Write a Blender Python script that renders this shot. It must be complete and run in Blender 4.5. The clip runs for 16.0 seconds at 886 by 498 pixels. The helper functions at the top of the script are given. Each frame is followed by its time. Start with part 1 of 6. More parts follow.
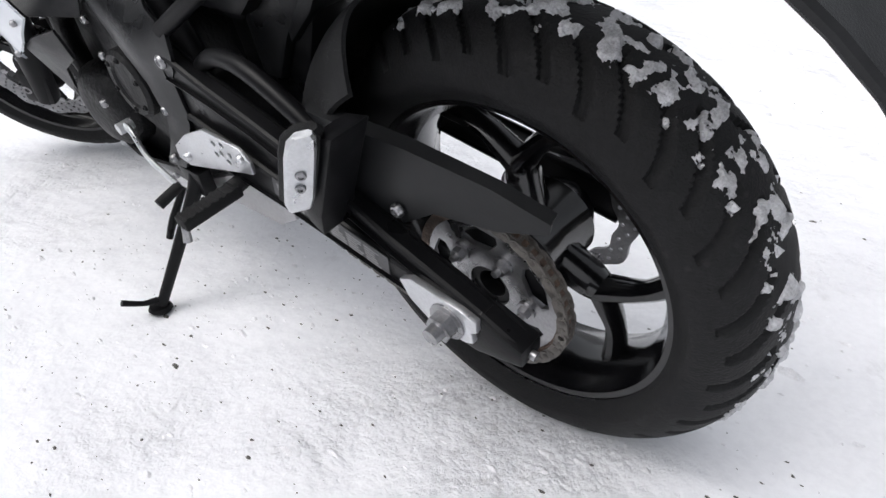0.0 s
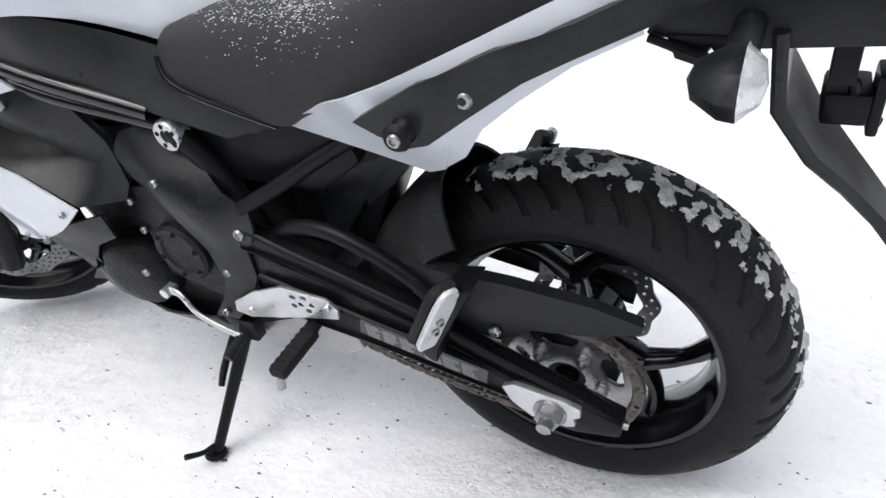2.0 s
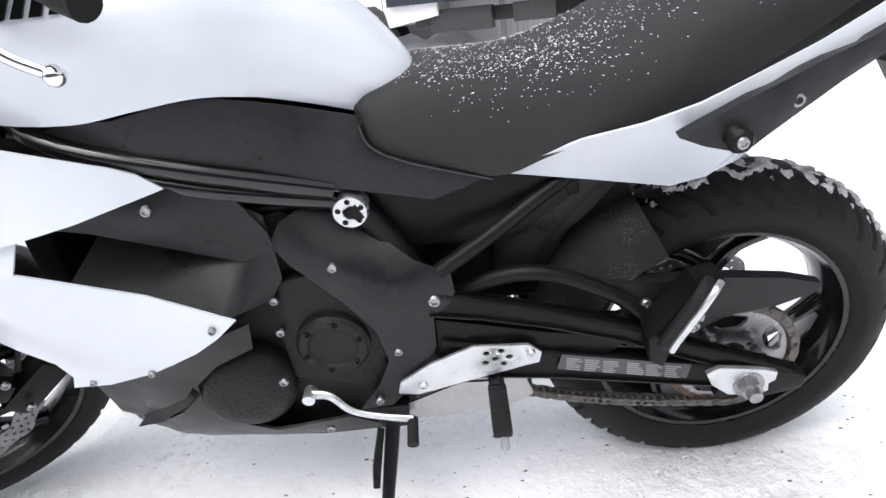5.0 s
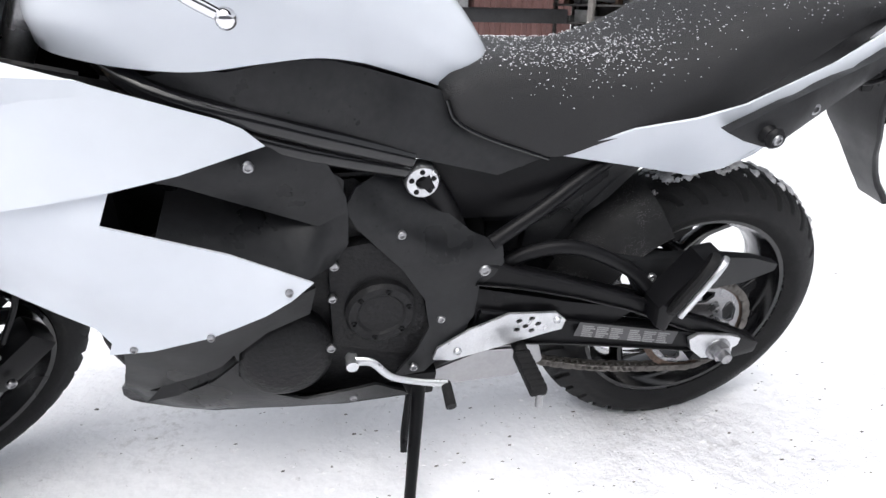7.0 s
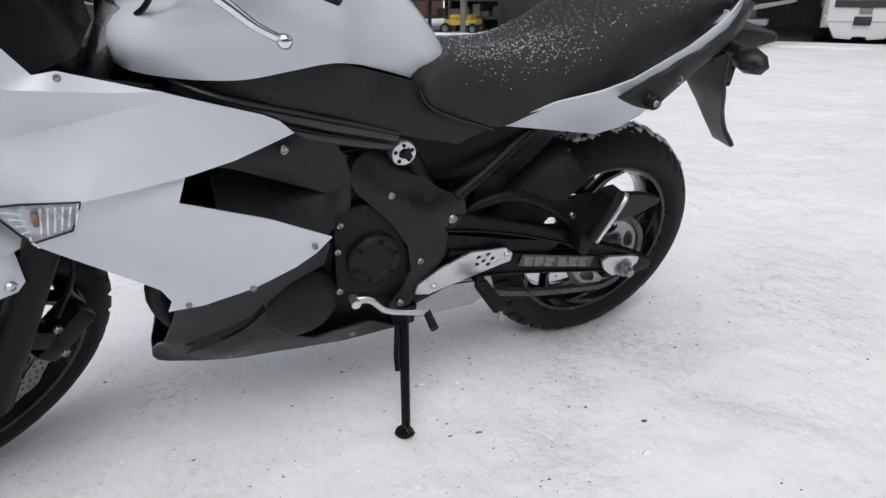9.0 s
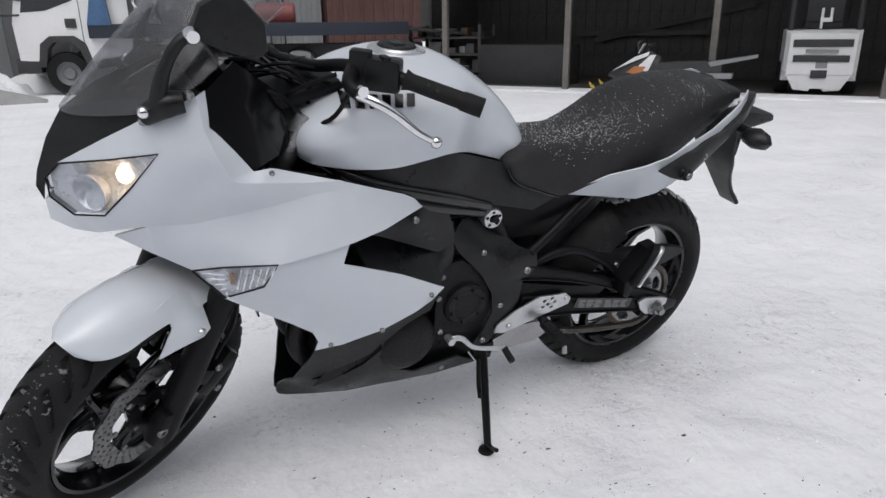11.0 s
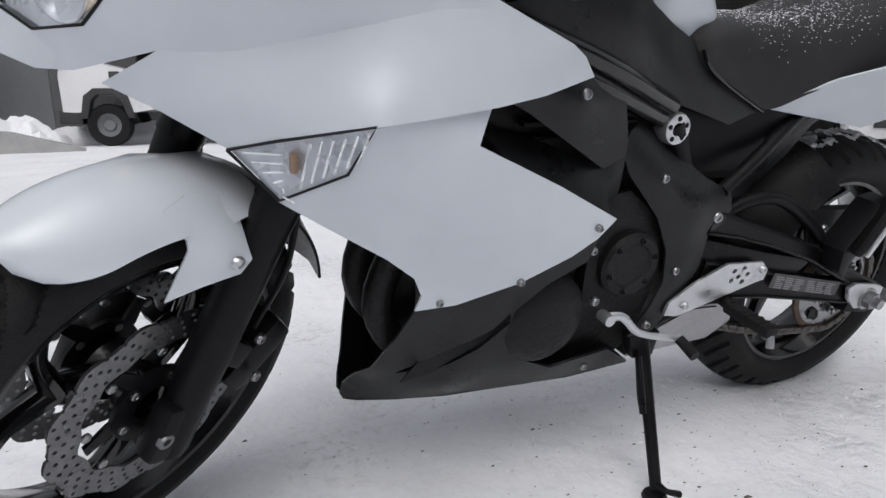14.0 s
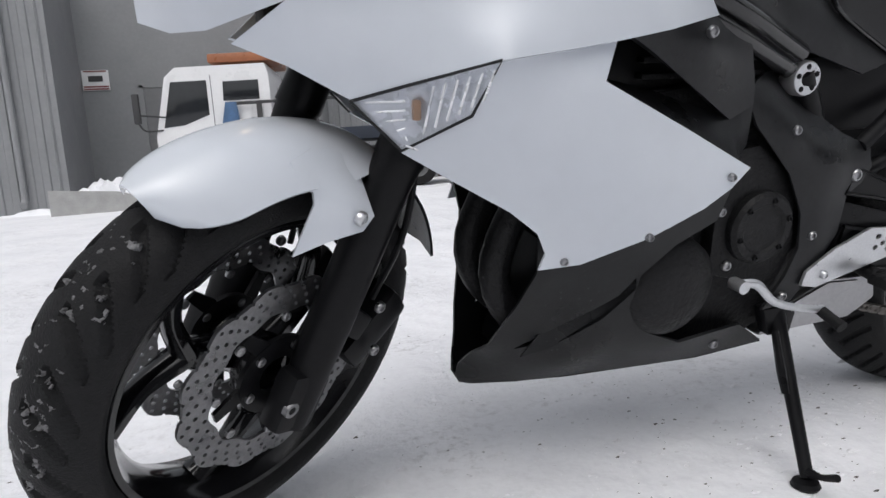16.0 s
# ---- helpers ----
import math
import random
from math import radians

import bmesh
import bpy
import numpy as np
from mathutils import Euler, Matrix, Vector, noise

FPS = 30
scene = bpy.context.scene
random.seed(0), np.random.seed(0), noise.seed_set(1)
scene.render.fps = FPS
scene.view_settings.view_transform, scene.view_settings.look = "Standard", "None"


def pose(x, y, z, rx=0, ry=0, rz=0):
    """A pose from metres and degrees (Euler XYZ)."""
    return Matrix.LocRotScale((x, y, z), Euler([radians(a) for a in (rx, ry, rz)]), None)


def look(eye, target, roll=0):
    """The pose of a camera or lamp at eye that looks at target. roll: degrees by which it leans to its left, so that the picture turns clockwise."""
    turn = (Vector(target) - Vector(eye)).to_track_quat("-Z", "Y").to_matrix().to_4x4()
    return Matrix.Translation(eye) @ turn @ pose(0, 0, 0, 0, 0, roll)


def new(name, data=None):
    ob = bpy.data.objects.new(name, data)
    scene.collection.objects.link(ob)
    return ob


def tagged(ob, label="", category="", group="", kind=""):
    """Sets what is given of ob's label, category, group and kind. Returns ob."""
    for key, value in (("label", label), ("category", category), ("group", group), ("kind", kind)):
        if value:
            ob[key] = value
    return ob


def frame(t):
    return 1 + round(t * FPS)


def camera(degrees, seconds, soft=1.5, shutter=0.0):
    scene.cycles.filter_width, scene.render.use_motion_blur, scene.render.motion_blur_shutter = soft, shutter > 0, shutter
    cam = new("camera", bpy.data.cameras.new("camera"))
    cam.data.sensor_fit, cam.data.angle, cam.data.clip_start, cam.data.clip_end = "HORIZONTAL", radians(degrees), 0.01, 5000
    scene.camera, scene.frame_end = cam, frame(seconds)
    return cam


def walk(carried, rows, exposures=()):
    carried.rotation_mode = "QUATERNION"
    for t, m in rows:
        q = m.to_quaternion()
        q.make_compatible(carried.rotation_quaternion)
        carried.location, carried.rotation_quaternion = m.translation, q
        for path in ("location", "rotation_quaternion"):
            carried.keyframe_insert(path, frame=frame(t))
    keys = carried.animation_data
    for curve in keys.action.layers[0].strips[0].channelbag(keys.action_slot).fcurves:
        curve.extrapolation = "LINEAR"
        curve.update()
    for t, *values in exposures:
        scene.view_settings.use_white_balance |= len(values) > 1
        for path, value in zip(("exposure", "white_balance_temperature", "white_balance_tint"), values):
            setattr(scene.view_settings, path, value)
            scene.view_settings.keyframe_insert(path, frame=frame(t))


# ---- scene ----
cam = camera(68.2, 16.0)
PATH = [
    (0, (0.403, -0.7, 0.713), (-0.74, 0.573, -0.322), -0.2),
    (0.5, (0.368, -0.748, 0.716), (-0.758, 0.58, -0.269), 0.1),
    (1, (0.321, -0.837, 0.751), (-0.718, 0.584, -0.197), -0.1),
    (1.5, (0.284, -0.912, 0.821), (-0.708, 0.566, -0.091), 0.5),
    (2, (0.221, -0.959, 0.883), (-0.619, 0.625, -0.004), -3.4),
    (2.5, (0.143, -1.011, 0.92), (-0.58, 0.632, 0.039), -5.3),
    (3, (0.014, -1.119, 0.906), (-0.511, 0.651, 0.136), -4.9),
    (3.5, (-0.103, -1.173, 0.893), (-0.484, 0.644, 0.149), -4.2),
    (4, (-0.23, -1.158, 0.878), (-0.55, 0.688, 0.178), -5.9),
    (6.5, (-0.71, -1.204, 0.87), (-0.335, 0.637, 0.185), -0.2),
    (7, (-0.797, -1.212, 0.866), (-0.345, 0.606, 0.165), 1.2),
    (7.5, (-0.881, -1.28, 0.877), (-0.23, 0.493, 0.22), 0.7),
    (8, (-0.954, -1.347, 0.901), (-0.251, 0.382, 0.182), -0.4),
    (8.5, (-0.984, -1.394, 0.91), (-0.257, 0.304, 0.144), -0.5),
    (11, (-1.389, -1.579, 1.047), (-0.534, 0.114, 0.413), -0.7),
    (11.5, (-1.432, -1.569, 1.071), (-0.654, 0.174, 0.473), -1.1),
    (12, (-1.467, -1.549, 1.072), (-0.785, 0.245, 0.509), -1.6),
    (12.5, (-1.47, -1.504, 1.018), (-0.822, 0.279, 0.384), -0.8),
    (13, (-1.423, -1.38, 0.941), (-0.714, 0.346, 0.219), -0.3),
    (13.5, (-1.372, -1.228, 0.826), (-0.65, 0.514, 0.163), 1.2),
    (14, (-1.376, -1.09, 0.657), (-0.568, 0.689, 0.23), -0.6),
    (14.5, (-1.373, -1.037, 0.543), (-0.536, 0.765, 0.315), -2.1),
    (15, (-1.38, -1.047, 0.547), (-0.579, 0.773, 0.33), -2.9),
    (15.5, (-1.407, -1.064, 0.549), (-0.682, 0.788, 0.334), -3.0),
    (16, (-1.431, -1.061, 0.541), (-0.829, 0.825, 0.26), -4.0),
]
EXPOSED = [(0, 0.32), (0.5, 0.36), (1, 0.48), (1.5, 0.50), (2.5, 0.40), (4, 0.87), (6.5, 0.76), (7, 0.72), (8.5, 0.01), (10.8, -0.29), (12, -0.33), (13.5, -0.37), (14.5, -0.10), (16, -0.12)]
walk(cam, [(t, look(eye, target, roll)) for t, eye, target, roll in PATH], EXPOSED)

from mathutils.geometry import delaunay_2d_cdt
SKY, SUN = 0.15, 0.65

# ---- light ----
world = bpy.data.worlds.new("overcast_sky")
scene.world = world
world.use_nodes = True
wn, wl = world.node_tree.nodes, world.node_tree.links
sky = wn.new("ShaderNodeTexSky")
sky.sky_type, sky.sun_disc = "NISHITA", False
sky.sun_elevation, sky.sun_rotation = radians(60), radians(205)
sky.air_density, sky.dust_density, sky.ozone_density = 1.0, 4.0, 1.0
grey = wn.new("ShaderNodeHueSaturation")
grey.inputs["Saturation"].default_value = 0.22
wl.new(sky.outputs["Color"], grey.inputs["Color"])
wl.new(grey.outputs["Color"], wn["Background"].inputs["Color"])
wn["Background"].inputs["Strength"].default_value = SKY
sun = new("sun", bpy.data.lights.new("sun", "SUN"))
sun.data.energy, sun.data.angle, sun.data.color = SUN, radians(60), (0.99, 0.985, 1.0)
sun.matrix_world = look((-1.5, -4.2, 7.6), (0, 0, 0))


# ---- materials ----
def material(name, colour, rough=0.5, metal=0.0, vary=0.15, scale=8.0, bump=0.0, bump_scale=60.0, coat=0.0, specular=0.5,
             speck=0.0, speck_colour=(0.8, 0.8, 0.82), speck_scale=120.0, speck_size=0.12, patch=2.5, up=False, rough_vary=0.12):
    """A surface with colour and gloss that vary at two scales, fine relief, and loose specks (dusty or snowy grains).
    """
    m = bpy.data.materials.new(name)
    m.use_nodes = True
    n, l = m.node_tree.nodes, m.node_tree.links
    b = n["Principled BSDF"]
    co = n.new("ShaderNodeTexCoord")
    def noisy(s, detail=4.0):
        t = n.new("ShaderNodeTexNoise")
        t.inputs["Scale"].default_value, t.inputs["Detail"].default_value = s, detail
        l.new(co.outputs["Object"], t.inputs["Vector"])
        return t
    def ramp(src, a, z, lo, hi):
        r = n.new("ShaderNodeMapRange")
        for k, v in zip(("From Min", "From Max", "To Min", "To Max"), (a, z, lo, hi)):
            r.inputs[k].default_value = v
        l.new(src, r.inputs["Value"])
        return r.outputs["Result"]
    big, fine = noisy(scale), noisy(scale * 9)
    add = n.new("ShaderNodeMath"); add.operation = "ADD"
    l.new(ramp(big.outputs["Fac"], 0.25, 0.75, -vary, vary), add.inputs[0])
    l.new(ramp(fine.outputs["Fac"], 0.3, 0.7, -vary * 0.5, vary * 0.5), add.inputs[1])
    one = n.new("ShaderNodeMath"); one.operation = "ADD"
    l.new(add.outputs[0], one.inputs[0]); one.inputs[1].default_value = 1.0
    mul = n.new("ShaderNodeVectorMath"); mul.operation = "SCALE"
    mul.inputs[0].default_value = colour
    l.new(one.outputs[0], mul.inputs["Scale"])
    out = mul.outputs["Vector"]
    rgh = ramp(big.outputs["Fac"], 0.3, 0.7, max(rough - rough_vary, 0.02), min(rough + rough_vary, 1))
    if speck:
        vo = n.new("ShaderNodeTexVoronoi")
        vo.inputs["Scale"].default_value, vo.inputs["Randomness"].default_value = speck_scale, 1.0
        l.new(co.outputs["Object"], vo.inputs["Vector"])
        dot = ramp(vo.outputs["Distance"], speck_size, speck_size * 0.6, 0, 1)
        clump = noisy(patch, 3.0)
        gate = ramp(clump.outputs["Fac"], 0.5 - 0.25 * (speck - 0.5), 0.62 - 0.25 * (speck - 0.5), 0, 1)
        both = n.new("ShaderNodeMath"); both.operation = "MULTIPLY"
        l.new(dot, both.inputs[0]); l.new(gate, both.inputs[1])
        fac = both.outputs[0]
        if up:
            geo, sep = n.new("ShaderNodeNewGeometry"), n.new("ShaderNodeSeparateXYZ")
            l.new(geo.outputs["Normal"], sep.inputs[0])
            top = n.new("ShaderNodeMath"); top.operation = "MULTIPLY"
            l.new(fac, top.inputs[0]); l.new(ramp(sep.outputs["Z"], 0.3, 0.7, 0, 1), top.inputs[1])
            fac = top.outputs[0]
        mix = n.new("ShaderNodeMix"); mix.data_type = "RGBA"
        l.new(fac, mix.inputs["Factor"]); l.new(out, mix.inputs["A"])
        mix.inputs["B"].default_value = (*speck_colour, 1)
        out = mix.outputs["Result"]
    l.new(out, b.inputs["Base Color"])
    l.new(rgh, b.inputs["Roughness"])
    b.inputs["Metallic"].default_value = metal
    b.inputs["Specular IOR Level"].default_value = specular
    b.inputs["Coat Weight"].default_value, b.inputs["Coat Roughness"].default_value = coat, 0.08
    if bump:
        bp = n.new("ShaderNodeBump")
        bp.inputs["Strength"].default_value, bp.inputs["Distance"].default_value = min(1.0, bump * 2), 0.002 * bump * 2
        l.new(noisy(bump_scale, 6.0).outputs["Fac"], bp.inputs["Height"])
        l.new(bp.outputs["Normal"], b.inputs["Normal"])
    return m


def glass(name, colour, rough=0.02, ior=1.45, sky_haze=0.0):
    m = bpy.data.materials.new(name)
    m.use_nodes = True
    n, l = m.node_tree.nodes, m.node_tree.links
    n.remove(n["Principled BSDF"])
    t, g, f, x = (n.new(k) for k in ("ShaderNodeBsdfTransparent", "ShaderNodeBsdfGlossy", "ShaderNodeLayerWeight", "ShaderNodeMixShader"))
    t.inputs["Color"].default_value = (*colour, 1)
    g.inputs["Roughness"].default_value = rough
    f.inputs["Blend"].default_value = 0.5
    steep, gloss = n.new("ShaderNodeMath"), n.new("ShaderNodeMath")
    steep.operation, gloss.operation = "POWER", "MULTIPLY_ADD"
    steep.inputs[1].default_value = 4.0
    gloss.inputs[1].default_value, gloss.inputs[2].default_value = 0.6, ((ior - 1) / (ior + 1)) ** 2
    l.new(f.outputs["Facing"], steep.inputs[0]); l.new(steep.outputs[0], gloss.inputs[0])
    l.new(gloss.outputs[0], x.inputs[0]); l.new(t.outputs[0], x.inputs[1]); l.new(g.outputs[0], x.inputs[2])
    out = x.outputs[0]
    # pale diffuse haze mixed in, standing for sky light reflected by the pane
    if sky_haze:
        d, y, v, r = (n.new(k) for k in ("ShaderNodeBsdfDiffuse", "ShaderNodeMixShader", "ShaderNodeTexNoise", "ShaderNodeMapRange"))
        d.inputs["Color"].default_value = (0.5, 0.5, 0.52, 1)
        v.inputs["Scale"].default_value, v.inputs["Detail"].default_value = 6, 3
        r.inputs["To Min"].default_value, r.inputs["To Max"].default_value = sky_haze * 0.5, sky_haze * 1.5
        l.new(v.outputs["Fac"], r.inputs["Value"]); l.new(r.outputs["Result"], y.inputs[0])
        l.new(out, y.inputs[1]); l.new(d.outputs[0], y.inputs[2])
        out = y.outputs[0]
    l.new(out, n["Material Output"].inputs["Surface"])
    return m


def lamp_glow(name, colour, power):
    m = bpy.data.materials.new(name)
    m.use_nodes = True
    b = m.node_tree.nodes["Principled BSDF"]
    b.inputs["Base Color"].default_value = (*colour, 1)
    b.inputs["Emission Color"].default_value, b.inputs["Emission Strength"].default_value = (*colour, 1), power
    return m


WHITE = material("white_paint", (0.62, 0.655, 0.71), 0.2, vary=0.025, scale=3, coat=0.35, speck=0.3, speck_scale=240, speck_size=0.09, speck_colour=(0.78, 0.8, 0.84), rough_vary=0.02)
PLASTIC = material("dark_plastic", (0.0100, 0.0105, 0.0116), 0.36, rough_vary=0.14, vary=0.3, scale=7, bump=0.25, bump_scale=500, speck=0.4, speck_colour=(0.06, 0.06, 0.065), speck_scale=90, speck_size=0.13, specular=0.27)
GREYPL = material("grey_plastic", (0.0150, 0.0155, 0.0170), 0.38, vary=0.35, rough_vary=0.16, scale=9, bump=0.2, bump_scale=420, speck=0.55, speck_colour=(0.004, 0.004, 0.0045), speck_scale=70, speck_size=0.16, specular=0.27)
DUSTED = material("dusted_plastic", (0.013, 0.013, 0.014), 0.6, vary=0.3, scale=12, bump=0.2, bump_scale=400, speck=0.6, speck_colour=(0.16, 0.16, 0.165), speck_scale=420, speck_size=0.26, patch=14, specular=0.25)
SATIN = material("satin_black", (0.007, 0.007, 0.008), 0.38, vary=0.25, scale=11, bump=0.15, bump_scale=300, specular=0.16)
GLOSSY = material("gloss_black", (0.005, 0.005, 0.006), 0.16, vary=0.2, scale=6, coat=0.3, bump=0.05, bump_scale=200)
RUBBER = material("tyre_rubber", (0.011, 0.011, 0.0118), 0.6, vary=0.35, scale=14, bump=0.4, bump_scale=380, speck=0.3, speck_colour=(0.03, 0.03, 0.031), speck_scale=60, speck_size=0.25, specular=0.2)
VINYL = material("seat_vinyl", (0.011, 0.011, 0.0125), 0.46, vary=0.2, scale=5, bump=0.5, bump_scale=650)
TIN = material("brushed_aluminium", (0.62, 0.63, 0.65), 0.36, 0.85, vary=0.12, scale=30, bump=0.15, bump_scale=240)
STEEL = material("steel", (0.33, 0.33, 0.34), 0.32, 0.95, vary=0.25, scale=25, bump=0.2, bump_scale=200)
DISC = material("disc_steel", (0.21, 0.21, 0.218), 0.34, 0.85, vary=0.25, scale=22, bump=0.2, bump_scale=300)
CHROME = material("chrome", (0.85, 0.85, 0.87), 0.08, 1.0, vary=0.03, rough_vary=0.03)
CHAIN = material("dirty_chain", (0.13, 0.12, 0.11), 0.5, 0.3, vary=0.5, scale=60, bump=0.5, bump_scale=200)
RUST = material("rusty_steel", (0.13, 0.09, 0.07), 0.7, 0.4, vary=0.6, scale=40, bump=0.8, bump_scale=200)
ENGINE = material("engine_black", (0.010, 0.010, 0.011), 0.5, 0.0, vary=0.4, scale=18, bump=0.6, bump_scale=120, specular=0.24)
EXHAUST = material("exhaust_steel", (0.38, 0.38, 0.39), 0.38, 0.9, vary=0.12, scale=14, bump=0.1, bump_scale=150)
STICKER = material("grey_sticker", (0.06, 0.06, 0.064), 0.5, vary=0.2, scale=40)
STICKER_INK = material("sticker_ink", (0.24, 0.24, 0.245), 0.6)
SEATSNOW = material("dry_snow_grain", (0.86, 0.87, 0.9), 0.8, vary=0.05)
PACKED = material("packed_snow", (0.56, 0.56, 0.58), 0.85, vary=0.4, scale=45, bump=1.0, bump_scale=180)
SLUSH = material("grey_slush", (0.14, 0.14, 0.145), 0.7, vary=0.5, scale=60, bump=0.6, bump_scale=220)
SCREEN = glass("smoked_screen", (0.78, 0.78, 0.80), 0.05, 1.5, 0.05)
CLEAR = glass("clear_lens", (0.9, 0.91, 0.93), 0.03)
LENS_WHITE = material("lens_reflector", (0.80, 0.81, 0.83), 0.28, 0.3, vary=0.1, scale=40)
AMBER = material("amber_bulb", (0.42, 0.24, 0.13), 0.3)
WARM = lamp_glow("warm_lamp", (1.0, 0.72, 0.42), 9.0)


# ---- building kit ----
def mesh_of(name, bm, mat, smooth=40):
    me = bpy.data.meshes.new(name)
    bm.normal_update()
    bm.to_mesh(me)
    bm.free()
    me.materials.append(mat)
    if smooth:
        me.polygons.foreach_set("use_smooth", [True] * len(me.polygons))
        me.set_sharp_from_angle(angle=radians(smooth))
    return me


def part(name, bm, mat, parent, label="", m=None, smooth=40):
    """One mesh object under a thing or a part. m: a pose in the parent's space, baked into the mesh."""
    if m is not None:
        bmesh.ops.transform(bm, matrix=m, verts=bm.verts)
    ob = new(name, mesh_of(name, bm, mat, smooth))
    if parent:
        ob.parent = parent
    return tagged(ob, label)


def thing(name, label, category, m=None, group="", kind=""):
    ob = new(name)
    if m is not None:
        ob.matrix_world = m
    return tagged(ob, label, category, group, kind)


def mesh_thing(name, bm, mat, label, category, m=None, group="", kind="", smooth=40):
    ob = part(name, bm, mat, None, "", None, smooth)
    if m is not None:
        ob.matrix_world = m
    return tagged(ob, label, category, group, kind)


def join(*bms):
    out = bmesh.new()
    for b in bms:
        me = bpy.data.meshes.new("tmp")
        b.to_mesh(me); b.free()
        out.from_mesh(me)
        bpy.data.meshes.remove(me)
    return out


def shift(bm, m):
    bmesh.ops.transform(bm, matrix=m, verts=bm.verts)
    return bm


def block(x0, x1, y0, y1, z0, z1, bevel=0.0, seg=2):
    bm = bmesh.new()
    bmesh.ops.create_cube(bm, size=1)
    bmesh.ops.transform(bm, matrix=Matrix.LocRotScale(((x0 + x1) / 2, (y0 + y1) / 2, (z0 + z1) / 2), None, (abs(x1 - x0), abs(y1 - y0), abs(z1 - z0))), verts=bm.verts)
    if bevel:
        bmesh.ops.bevel(bm, geom=bm.edges[:], offset=bevel, segments=seg, affect="EDGES", profile=0.6)
    return bm


def rings(sections, closed_ends=True, loop=False):
    """A skin through rings of equally many points."""
    bm = bmesh.new()
    rows = [[bm.verts.new(p) for p in s] for s in sections]
    k = len(rows[0])
    for a, b in zip(rows, rows[1:] + (rows[:1] if loop else [])):
        for i in range(k):
            bm.faces.new((a[i], a[(i + 1) % k], b[(i + 1) % k], b[i]))
    if closed_ends and not loop:
        bm.faces.new(rows[0][::-1]); bm.faces.new(rows[-1])
    bmesh.ops.recalc_face_normals(bm, faces=bm.faces)
    return bm


def spline(points, per=6):
    """A smooth line through the points."""
    P = [Vector(p) for p in points]
    if len(P) < 3:
        return P
    Q = [2 * P[0] - P[1], *P, 2 * P[-1] - P[-2]]
    out = []
    for a, b, c, d in zip(Q, Q[1:], Q[2:], Q[3:]):
        for i in range(per):
            t = i / per
            out.append(0.5 * (2 * b + (c - a) * t + (2 * a - 5 * b + 4 * c - d) * t * t + (3 * b - a - 3 * c + d) * t ** 3))
    return out + [P[-1]]


def tube(points, r, sides=10, smooth_line=True, flat=1.0, per=5):
    """A round bar along a line; r: one radius, or one at each given point."""
    line = spline(points, per) if smooth_line else [Vector(p) for p in points]
    rs = [r] * len(line) if not hasattr(r, "__len__") else [float(v) for v in np.interp(np.linspace(0, 1, len(line)), np.linspace(0, 1, len(r)), r)]
    out, side = [], None
    for i, p in enumerate(line):
        d = (line[min(i + 1, len(line) - 1)] - line[max(i - 1, 0)]).normalized()
        if side is None:
            side = d.orthogonal().normalized() if abs(d.y) > 0.9 else d.cross(Vector((0, 1, 0))).normalized()
        side = (side - d * side.dot(d)).normalized()
        other = d.cross(side)
        out.append([p + rs[i] * (math.cos(a) * side + flat * math.sin(a) * other) for a in np.linspace(0, 2 * math.pi, sides, endpoint=False).tolist()])
    return rings(out)


def lathe(profile, segs=64, arc=None, open_profile=False):
    """Turns (radius, y) about the y axis."""
    angles = np.linspace(0, 2 * math.pi, segs, endpoint=False)
    sections = [[(r * math.cos(a), y, r * math.sin(a)) for r, y in profile] for a in angles]
    bm = bmesh.new()
    rows = [[bm.verts.new(p) for p in s] for s in sections]
    k = len(profile)
    for a, b in zip(rows, rows[1:] + rows[:1]):
        for i in range(k if not open_profile else k - 1):
            bm.faces.new((a[i], b[i], b[(i + 1) % k], a[(i + 1) % k]))
    bmesh.ops.recalc_face_normals(bm, faces=bm.faces)
    return bm


def prism(outline, y0, y1, holes=(), bevel=0.0):
    """A flat plate: an (x, z) outline with holes, from y0 to y1."""
    from_2d = [Vector(p) for p in outline]
    loops = [from_2d, *[[Vector(p) for p in h] for h in holes]]
    verts, edges = [], []
    for lp in loops:
        s = len(verts)
        verts += lp
        edges += [(s + i, s + (i + 1) % len(lp)) for i in range(len(lp))]
    v2, _, faces = cdt(verts, edges, loops)
    bm = bmesh.new()
    front = [bm.verts.new((v.x, y0, v.y)) for v in v2]
    back = [bm.verts.new((v.x, y1, v.y)) for v in v2]
    for f in faces:
        bm.faces.new([front[i] for i in f]); bm.faces.new([back[i] for i in reversed(f)])
    count = {}
    for f in faces:
        for a, b in zip(f, [*f[1:], f[0]]):
            count[(a, b)] = 1
    for a, b in list(count):
        if (b, a) not in count:
            bm.faces.new((front[b], front[a], back[a], back[b]))
    bmesh.ops.recalc_face_normals(bm, faces=bm.faces)
    if bevel:
        rim = [e for e in bm.edges if len(e.link_faces) == 2 and e.calc_face_angle(0) > 1.2]
        bmesh.ops.bevel(bm, geom=rim, offset=bevel, segments=2, affect="EDGES", profile=0.6)
    return bm


def inside(p, poly):
    hit = False
    for a, b in zip(poly, [*poly[1:], poly[0]]):
        if (a[1] > p[1]) != (b[1] > p[1]) and p[0] < (b[0] - a[0]) * (p[1] - a[1]) / (b[1] - a[1]) + a[0]:
            hit = not hit
    return hit


def cdt(verts, edges, loops):
    """Triangles inside the first loop and outside the others."""
    v2, _, faces, *_ = delaunay_2d_cdt(verts, edges, [], 0, 1e-7)
    keep = []
    for f in faces:
        c = sum((v2[i] for i in f), Vector((0, 0))) / len(f)
        if inside(c, loops[0]) and not any(inside(c, h) for h in loops[1:]):
            keep.append(list(f))
    return v2, _, keep


